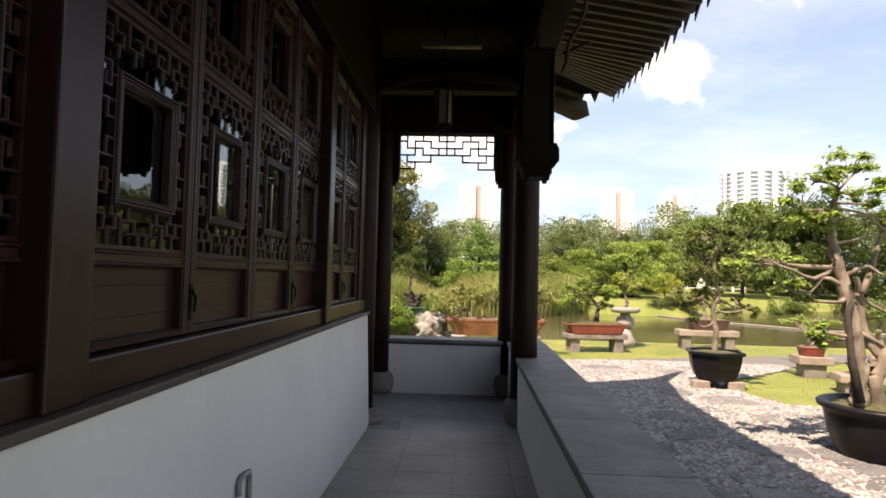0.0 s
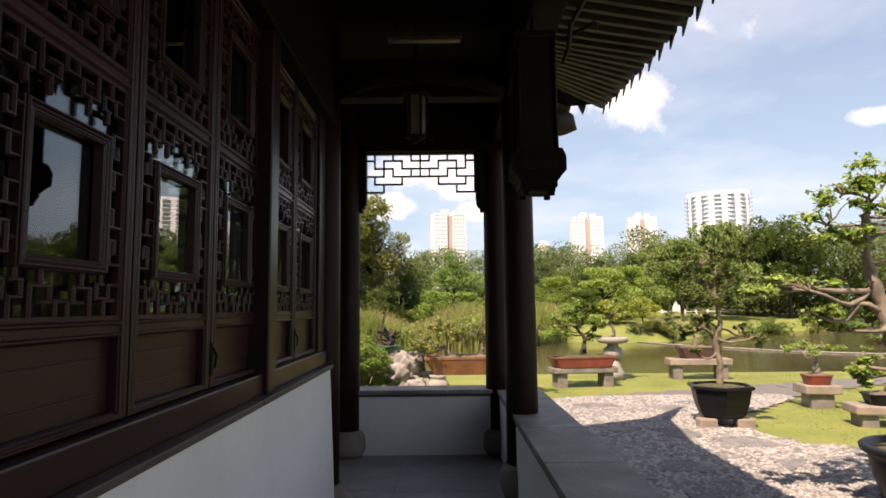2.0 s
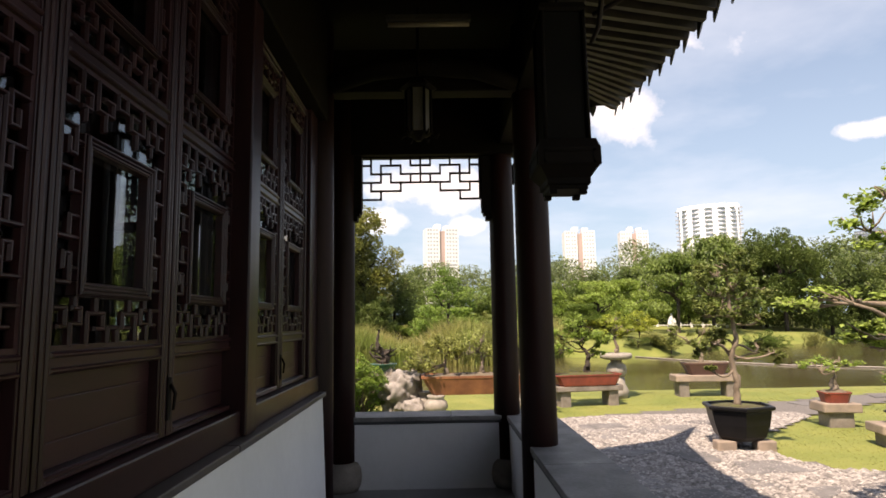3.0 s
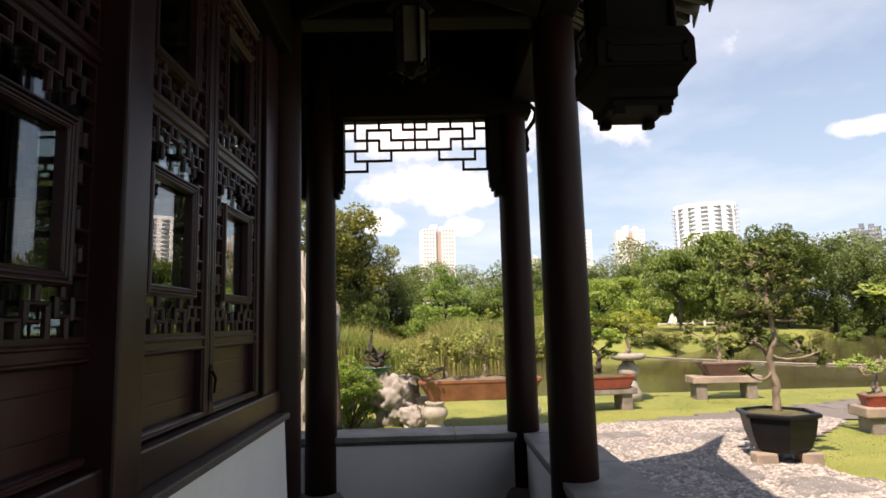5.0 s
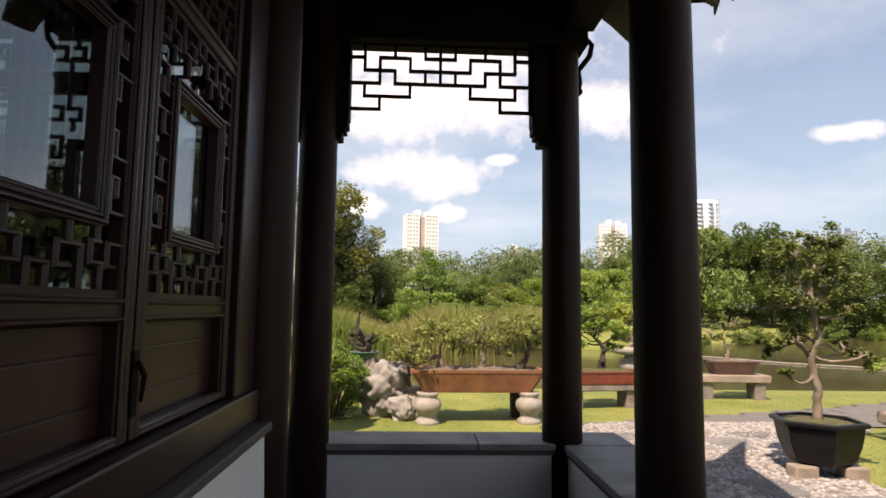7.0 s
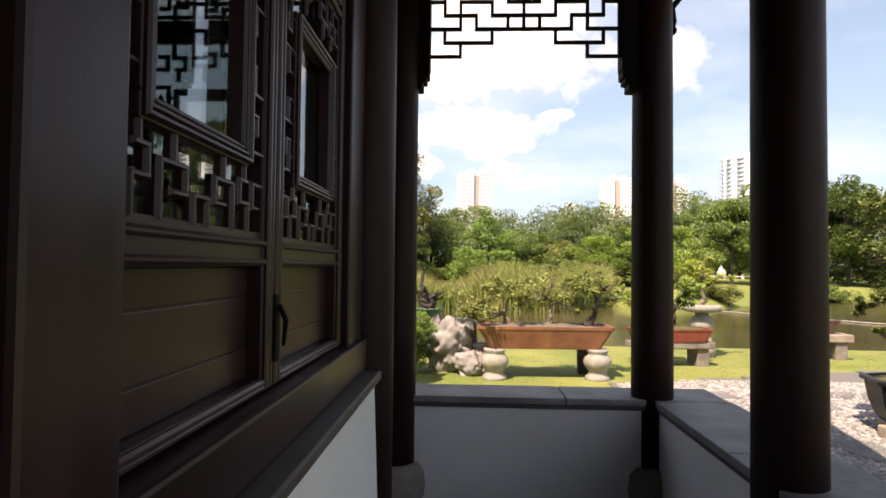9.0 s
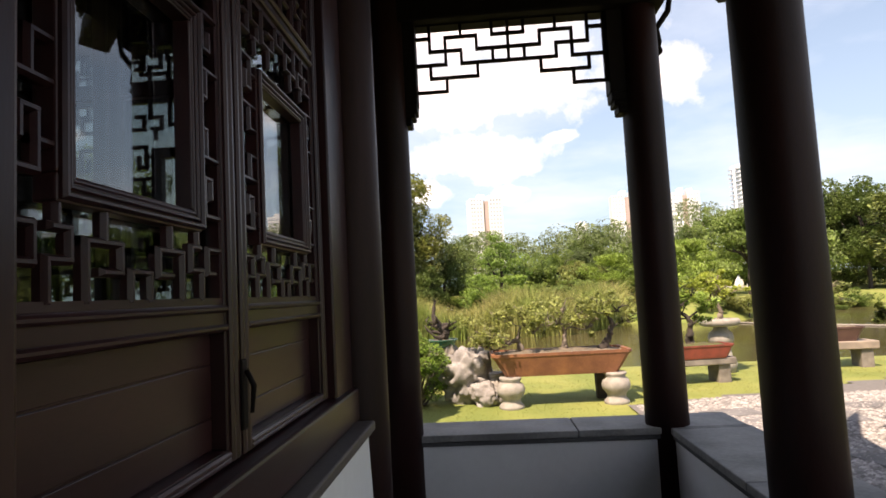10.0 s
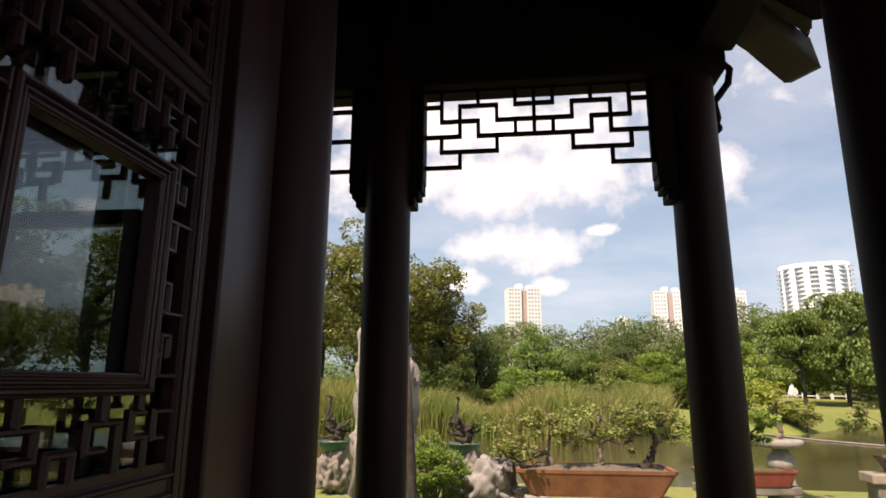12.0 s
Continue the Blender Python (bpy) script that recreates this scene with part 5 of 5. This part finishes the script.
far_tree(-0.44, 36, 11.0, 4.5, "round", L_DARK, "tall dark broad-leaved tree", 2, 1.0)
far_tree(0.014, 36, 4.7, 2.35, "cone", L_LUSH, "dense bright green broadly conical tree", 0, 0.1)
far_tree(-0.075, 42, 5.6, 2.6, "round", L_DARK, "dark green tree behind the reeds", 2, 0.1)
far_tree(-0.115, 37, 3.6, 2.0, "round", L_DARK, "low dark green tree at the wood edge", 1, 0.0)
far_tree(-0.045, 50, 6.6, 1.5, "round", L_DARK, "slim dark tree rising behind the wood", 0, 1.0)
for az, d, top, hf, kd, m, k in ((0.065, 46, 4.6, 3.0, "round", L_MID, 0), (0.11, 50, 5.2, 3.2, "round", L_MID, 1), (0.15, 44, 3.9, 2.4, "round", L_OLIVE, 2), (0.165, 62, 7.6, 2.9, "round", L_DARK, 2), (0.19, 42, 3.7, 2.6, "layer", L_BRIGHT, 0), (0.13, 56, 5.8, 3.0, "round", L_FAR, 0),
                                 (0.225, 50, 5.4, 3.4, "round", L_MID, 1), (0.262, 43, 4.4, 2.8, "layer", L_BRIGHT, 1), (0.245, 60, 6.8, 3.6, "round", L_FAR, 0), (0.235, 40, 2.6, 2.0, "layer", L_MID, 0),
                                 (0.305, 48, 4.8, 2.8, "layer", L_BRIGHT, 0), (0.345, 66, 9.8, 4.4, "round", L_MID, 1), (0.295, 64, 8.2, 3.4, "round", L_DARK, 2), (0.385, 50, 7.0, 3.6, "layer", L_MID, 1), (0.40, 62, 8.8, 4.0, "round", L_MID, 2), (0.435, 52, 8.6, 4.0, "layer", L_MID, 0),
                                 (0.475, 60, 10.4, 4.8, "round", L_DARK, 0), (0.53, 58, 10.6, 4.6, "round", L_DARK, 1), (0.585, 62, 9.4, 4.6, "round", L_DARK, 2), (0.505, 66, 11.0, 4.6, "round", L_MID, 1), (0.64, 66, 8.4, 5.0, "round", L_DARK, 0),
                                 (0.70, 72, 9.2, 5.3, "round", L_DARK, 1), (0.76, 76, 10.2, 5.6, "round", L_DARK, 2), (0.83, 80, 10.8, 6, "round", L_MID, 0), (0.92, 84, 11, 7, "round", L_DARK, 1), (1.02, 86, 11, 7, "round", L_MID, 2)):
    far_tree(az, d, top, hf, kd, m, {"round": "broad-leaved green tree on the far bank", "layer": "tree with flat layered green foliage pads"}[kd], k, -0.9 if kd == "round" else 0.5)
far_tree(0.325, 39, 2.1, 1.5, "shrub", L_YELLOW, "bright yellow-green bush on the far bank", 0, 0.1)
far_tree(0.27, 40, 1.8, 1.5, "shrub", L_YELLOW, "bright yellow-green bush on the far bank", 1, 0.1)
for k in range(44):
    az = -0.35 + 1.35 * k / 43 + rt.normal(0, 0.012)
    open_lawn = 0.30 < az < 0.68
    d = (37 if az < 0.28 else 34.5 + 60 * max(0, az - 0.36)) + rt.uniform(0, 2.5 if open_lawn else 9) + max(0, az - 0.55) * 45
    hh = rt.uniform(0.25, 0.7) if open_lawn else rt.uniform(0.9, 2.1)
    far_tree(az, d, hh + 0.1, rt.uniform(0.7, 1.5) if open_lawn else rt.uniform(1.3, 2.8), "shrub", (L_MID, L_OLIVE, L_BRIGHT, L_DARK)[int(rt.integers(0, 4))], "low leafy bush on the lake bank", k, 0.0, "bushes on the bank")

# closed woodland behind
rw = np.random.default_rng(12)
cs, rs = [], []
for k in range(400):
    az = rw.uniform(-1.3, 1.5)
    d = rw.uniform(76, 125)
    rise = float(np.interp(az, (-1.3, -0.35, -0.1, 0.0, 0.25, 0.30, 0.345, 0.40, 0.5, 1.5), (0.13, 0.12, 0.100, 0.094, 0.096, 0.112, 0.125, 0.110, 0.105, 0.12)))
    hgt = 1.2 + d * rise * (1 + 0.07 * math.sin(az * 41 + 1) + rw.normal(0, 0.04)) - 1.6
    for j in range(5):
        cs.append((d * math.sin(az) + rw.normal(0, 2), d * math.cos(az) + rw.normal(0, 2), rw.uniform(0.5, 1.0) * hgt if j else hgt))
        rs.append(rw.uniform(1.3, 2.3))
me = leaves(clump_points(rw, cs, rs, 230000, 0.8), 0.46, rw, 0.5, 1, "woodland")
me.materials.append(L_FAR)
tagged(new("woodland", me), "dense green woodland behind the lake", "woodland", kind="stuff")
# undergrowth along the far bank, below the crowns
ru = np.random.default_rng(14)
cs, rs = [], []
for k in range(250):
    az = ru.uniform(-0.4, 0.85)
    # past az 0.31 it is added filler, standing for shade below the crowns
    d = ru.uniform(42, 58) if az < 0.31 else ru.uniform(63, 76) + 25 * max(0.0, az - 0.5)
    hgt = ru.uniform(0.9, 2.3) * (1.3 if az < 0 else 1.0)
    for j in range(4):
        cs.append((d * math.sin(az) + ru.normal(0, 0.9), d * math.cos(az) + 2 + ru.normal(0, 0.9), ground_height(d * math.sin(az), d * math.cos(az) + 2) + ru.uniform(0.2, 1.0) * hgt))
        rs.append(ru.uniform(0.5, 1.1))
me = leaves(clump_points(ru, cs, rs, 95000, 0.75), 0.22, ru, 0.5, 1, "undergrowth")
me.materials.append(L_MID)
tagged(new("undergrowth", me), "mixed green undergrowth along the far bank", "undergrowth", kind="stuff")
# trees behind and beside the hall, seen in the glass and between the columns
for az, d in ((-0.62, 30), (-0.8, 28), (-1.1, 30), (1.25, 60), (1.5, 55), (1.8, 60), (2.2, 50), (-2.0, 40)):
    far_tree(az, d, 10, 4.5, "round", L_MID, "broad-leaved green tree near the hall", int(d) % 3, 0.5)

# white garden stone across the lake
rock("white_stone", 60 * math.sin(0.374), 60 * math.cos(0.374) + 2, 0.95, 0.32, 0.32, 0.62, 21, "white upright garden stone across the lake", M_PLASTER, 0.5)
rock("white_stone", 42 * math.sin(-0.065), 42 * math.cos(-0.065) + 2, 0.75, 0.4, 0.4, 0.6, 22, "white garden stone behind the reeds", M_PLASTER, 0.5)
# low white railing across the lake
t = thing("garden_railing", (62 * math.sin(0.375), 62 * math.cos(0.375), ground_height(62 * math.sin(0.375), 62 * math.cos(0.375))), "low white stone railing on the far lawn", "railing", rz=-20)
for k in range(9):
    boxpart("post", (-4.1 + k - 0.1, -4.1 + k + 0.1, -0.1, 0.1, -0.1, 0.40), M_PLASTER, t)
boxpart("rail", (-4.1, 3.9, -0.06, 0.06, 0.16, 0.24), M_PLASTER, t)
# floating boom on the water
t = thing("floating_boom", label="thin pale floating boom line across the lake", category="boom")
bm = bmesh.new()
pa = [Vector((10.2, 34.5, WZ + 0.03)), Vector((11.6, 31, WZ + 0.03)), Vector((14.5, 26.5, WZ + 0.03)), Vector((20, 22.5, WZ + 0.03)), Vector((30, 20.5, WZ + 0.03))]
tube(bm, pa, [0.03] * 5, 6)
part("boom_line", bm, M_STOOL, t)

# ---- far towers ----
M_TOWER = mat("tower_white", (0.74, 0.75, 0.78), (0.69, 0.70, 0.73), 0.8, 0.05, 1, 0.0)
M_TOWERBROWN = mat("tower_brown", (0.46, 0.35, 0.33), (0.40, 0.31, 0.29), 0.8, 0.05, 1, 0.0)
M_TOWERGLASS = mat("tower_window", (0.36, 0.40, 0.47), (0.30, 0.34, 0.40), 0.4, 0.1, 1, 0.0)
M_TOWERDARK = mat("tower_slate", (0.16, 0.19, 0.24), (0.12, 0.15, 0.19), 0.4, 0.05, 1, 0.0)


def tower(az, d, w, tan_el, label, brown=True, wall=None, turn=0.0, curved=False):
    x, y = d * math.sin(az), d * math.cos(az)
    h = d * tan_el + 1.3
    t = thing("apartment_tower", (x, y, -2), label, "tower", "far towers", rz=-math.degrees(az) + turn)
    wall = wall or M_TOWER
    bm = bmesh.new()
    if curved:
        lathe(bm, 0, 0, [(w / 2, 0), (w / 2, h)], 28, 1.0, 0.55)
    else:
        box(bm, -w / 2, -w * 0.09, -8, 8, 0, h)
        box(bm, w * 0.09, w / 2, -8, 8, 0, h)
    body = part("wall", bm, wall, t)
    if not curved:
        bm = bmesh.new()
        box(bm, -w * 0.09, w * 0.09, -6, 7, 0, h - 2)
        part("core", bm, M_TOWERBROWN if brown else wall, t)
        bm = bmesh.new()
        box(bm, -w * 0.2, -w * 0.02, -4, 5, h, h + 4)
        box(bm, w * 0.1, w * 0.3, -4, 5, h, h + 3)
        part("roof_tank", bm, wall, t)
    n = int(h / 3.2)
    bm = bmesh.new()
    if curved:
        for a in np.linspace(math.pi * 1.10, math.pi * 1.90, 7):
            cx, cy = w / 2 * math.cos(a), 0.55 * w / 2 * math.sin(a)
            box(bm, cx - 2.7, cx + 2.7, cy - 1.0, cy + 0.9, 0, 0.9)
    else:
        for u in (-0.44, -0.36, -0.26, -0.17, 0.15, 0.24, 0.34, 0.43):
            box(bm, u * w - 0.026 * w, u * w + 0.026 * w, -8.15, -7.9, 0, 1.5)
    one = [(v.co.copy()) for v in bm.verts]
    quads = [[v.index for v in f.verts] for f in (bm.verts.index_update(), bm.faces)[1]]
    bm.free()
    vs, fs = [], []
    for k in range(1, n):
        b0 = len(vs)
        vs += [(v.x, v.y, v.z + k * 3.2 + 1.2) for v in one]
        fs += [[b0 + q for q in f] for f in quads]
    wm = bpy.data.meshes.new("window_grid")
    wm.from_pydata(vs, [], fs)
    wm.materials.append(M_TOWERGLASS)
    o = new("window_grid", wm)
    o.parent = body
    o["kind"] = "stuff"
    return t


tower(0.0075, 500, 27, 0.158, "white apartment tower with brown centre strip, far off", True, None, 12)
tower(0.235, 520, 25, 0.146, "white apartment tower with brown centre strip, far off", True, None, 10)
tower(0.320, 520, 22, 0.141, "white apartment tower with brown centre strip, far off", True, None, 10)
tower(0.433, 500, 44, 0.173, "white curved apartment tower with ribbed storeys, far off", False, None, 0, True)
tower(0.634, 600, 21, 0.116, "dark slate-blue office tower, far off", False, M_TOWERDARK, 0)
tower(0.735, 560, 30, 0.128, "white apartment tower far off", False, None, 0)
tower(0.165, 900, 16, 0.105, "low white apartment tower far off", False, None, 0)


# ---- floor tiles and paving, piece by piece ----
floor = bpy.data.objects["floor"]
bm = bmesh.new()
box(bm, -0.1985, 0.1985, -0.1985, 0.1985, -0.02, 0.0, 0.0015)
ft = mesh_of("floor_tile", bm, M_FLOOR)
for i in range(4):
    for j in range(24):
        o = new("floor_tile", ft)
        o.parent = floor
        o.location = (-0.63 + 0.4 * i, -2.4 + 0.4 * j, FZ)
for i in range(6):
    for j in range(4):
        o = new("floor_tile", ft)
        o.parent = floor
        o.location = (-1.03 - 0.4 * i, 5.6 + 0.4 * j, FZ)


def on_path(x, y):
    right = 3.4 + 1.9 * math.sin((11.4 - y) * 0.22) if y < 10.2 else 4.35
    if y < 10.4:
        left = 0.95 if y < 7.6 else 1.25 + 0.18 * (y - 7.6)
        return left < x < max(right, 4.3 if y > 8.6 else 4.9 if y > 6.8 else 5.6)
    far = 12.45 + 0.345 * (x - 1.8)
    near = 10.4 if x < 4.3 else 10.4 + (x - 4.3) * 0.85 if x < 7.5 else 13.1 + (x - 7.5) * 0.5
    return 1.6 < x < 16 and near < y < far


bed = bmesh.new()
cell = 0.25
verts = {}
def bv(i, j):
    if (i, j) not in verts:
        verts[(i, j)] = bed.verts.new((i * cell, j * cell, GZ + 0.022))
    return verts[(i, j)]
for i in range(3, 66):
    for j in range(-14, 72):
        if on_path((i + 0.5) * cell, (j + 0.5) * cell):
            bed.faces.new((bv(i, j), bv(i + 1, j), bv(i + 1, j + 1), bv(i, j + 1)))
pave = structure("pavement", bed, M_PATHBED, "pale pebble paving set with grey flagstones", "paving")

rp = np.random.default_rng(40)
GX, GY = 0.58, 0.50
jit = rp.uniform(-0.2, 0.2, (60, 90, 2))
joined = bmesh.new()
count = 0
order = sorted(((i, j) for i in range(1, 28) for j in range(-6, 36)), key=lambda c: (abs(c[0] * GX - 2.5) + abs(c[1] * GY - 7.5) * 0.6))
for i, j in order:
    cx, cy = (i + 0.5) * GX, (j + 0.5) * GY
    if not on_path(cx, cy) or rp.random() < 0.66:
        continue
    ps = [Vector(((i + a) * GX + jit[i + a, j + b + 10, 0], (j + b) * GY + jit[i + a, j + b + 10, 1])) for a, b in ((0, 0), (1, 0), (1, 1), (0, 1))]
    if not all(on_path(p.x, p.y) for p in ps):
        continue
    c = sum(ps, Vector((0, 0))) / 4
    poly_ = []
    for k in range(4):
        p, q, o_ = ps[k], ps[(k + 1) % 4], ps[k - 1]
        poly_.append(p.lerp(o_, rp.uniform(0.03, 0.16)))
        poly_.append(p.lerp(q, rp.uniform(0.03, 0.16)))
    shrink = rp.uniform(0.86, 0.94)
    poly_ = [c + (p - c) * shrink for p in poly_]
    zt = GZ + 0.034 + rp.uniform(-0.004, 0.006)
    tgt = bmesh.new() if count < 290 else joined
    lo = [tgt.verts.new((p.x, p.y, GZ + 0.005)) for p in poly_]
    hi = [tgt.verts.new((c.x + (p.x - c.x) * 0.96, c.y + (p.y - c.y) * 0.96, zt)) for p in poly_]
    for k in range(8):
        tgt.faces.new((lo[k], lo[(k + 1) % 8], hi[(k + 1) % 8], hi[k]))
    tgt.faces.new(hi)
    if count < 290:
        part("flagstone", tgt, M_PATH, pave)
    count += 1
o = part("flagstones", joined, M_PATH, pave)
o["kind"] = "stuff"

# pebbles between the flagstones
rpb = np.random.default_rng(41)
n = 64000
px_, py_ = rpb.uniform(0.95, 6.5, n), rpb.uniform(-1.0, 12.8, n)
keep = [k for k in range(n) if on_path(px_[k], py_[k])]
vs, fs = [], []
for k in keep:
    r = rpb.uniform(0.014, 0.046)
    b0 = len(vs)
    a0 = rpb.uniform(0, 6)
    for q in range(5):
        vs.append((px_[k] + r * math.cos(a0 + q * 1.2566), py_[k] + 0.8 * r * math.sin(a0 + q * 1.2566), GZ + 0.024))
    vs.append((px_[k], py_[k], GZ + 0.027 + r * 0.38))
    fs += [(b0 + q, b0 + (q + 1) % 5, b0 + 5) for q in range(5)]
me = bpy.data.meshes.new("pebbles")
me.from_pydata(vs, [], fs)
me.materials.append(mat("pebble", (0.31, 0.29, 0.27), (0.19, 0.177, 0.166), 0.8, 20, 90, 0.2, vary=0.45, island=True))
tagged(new("pebbles", me), "small rounded pebbles between the flagstones", "pebbles", kind="stuff")

# grass blades on the lawn near the parapet
rg = np.random.default_rng(50)
n = 60000
gx_, gy_ = rg.uniform(-4, 11, n), 7.5 + 9.0 * rg.random(n) ** 1.3
vs, fs = [], []
for k in range(n):
    x_, y_ = gx_[k], gy_[k]
    if on_path(x_, y_):
        continue
    b0 = len(vs)
    a0, hh = rg.uniform(0, 3.14), rg.uniform(0.007, 0.02)
    z_ = ground_height(x_, y_) - 0.003
    ca, sa = 0.008 * math.cos(a0), 0.008 * math.sin(a0)
    vs += [(x_ - ca, y_ - sa, z_), (x_ + ca, y_ + sa, z_), (x_ + rg.normal(0, 0.018), y_ + rg.normal(0, 0.018), z_ + hh)]
    fs.append((b0, b0 + 1, b0 + 2))
me = bpy.data.meshes.new("grass_blades")
me.from_pydata(vs, [], fs)
me.materials.append(leaf_mat("grass_blade", (0.18, 0.20, 0.045), (0.25, 0.25, 0.072)))
tagged(new("grass_blades", me), "short mown grass blades on the sunlit lawn", "grass", kind="stuff")
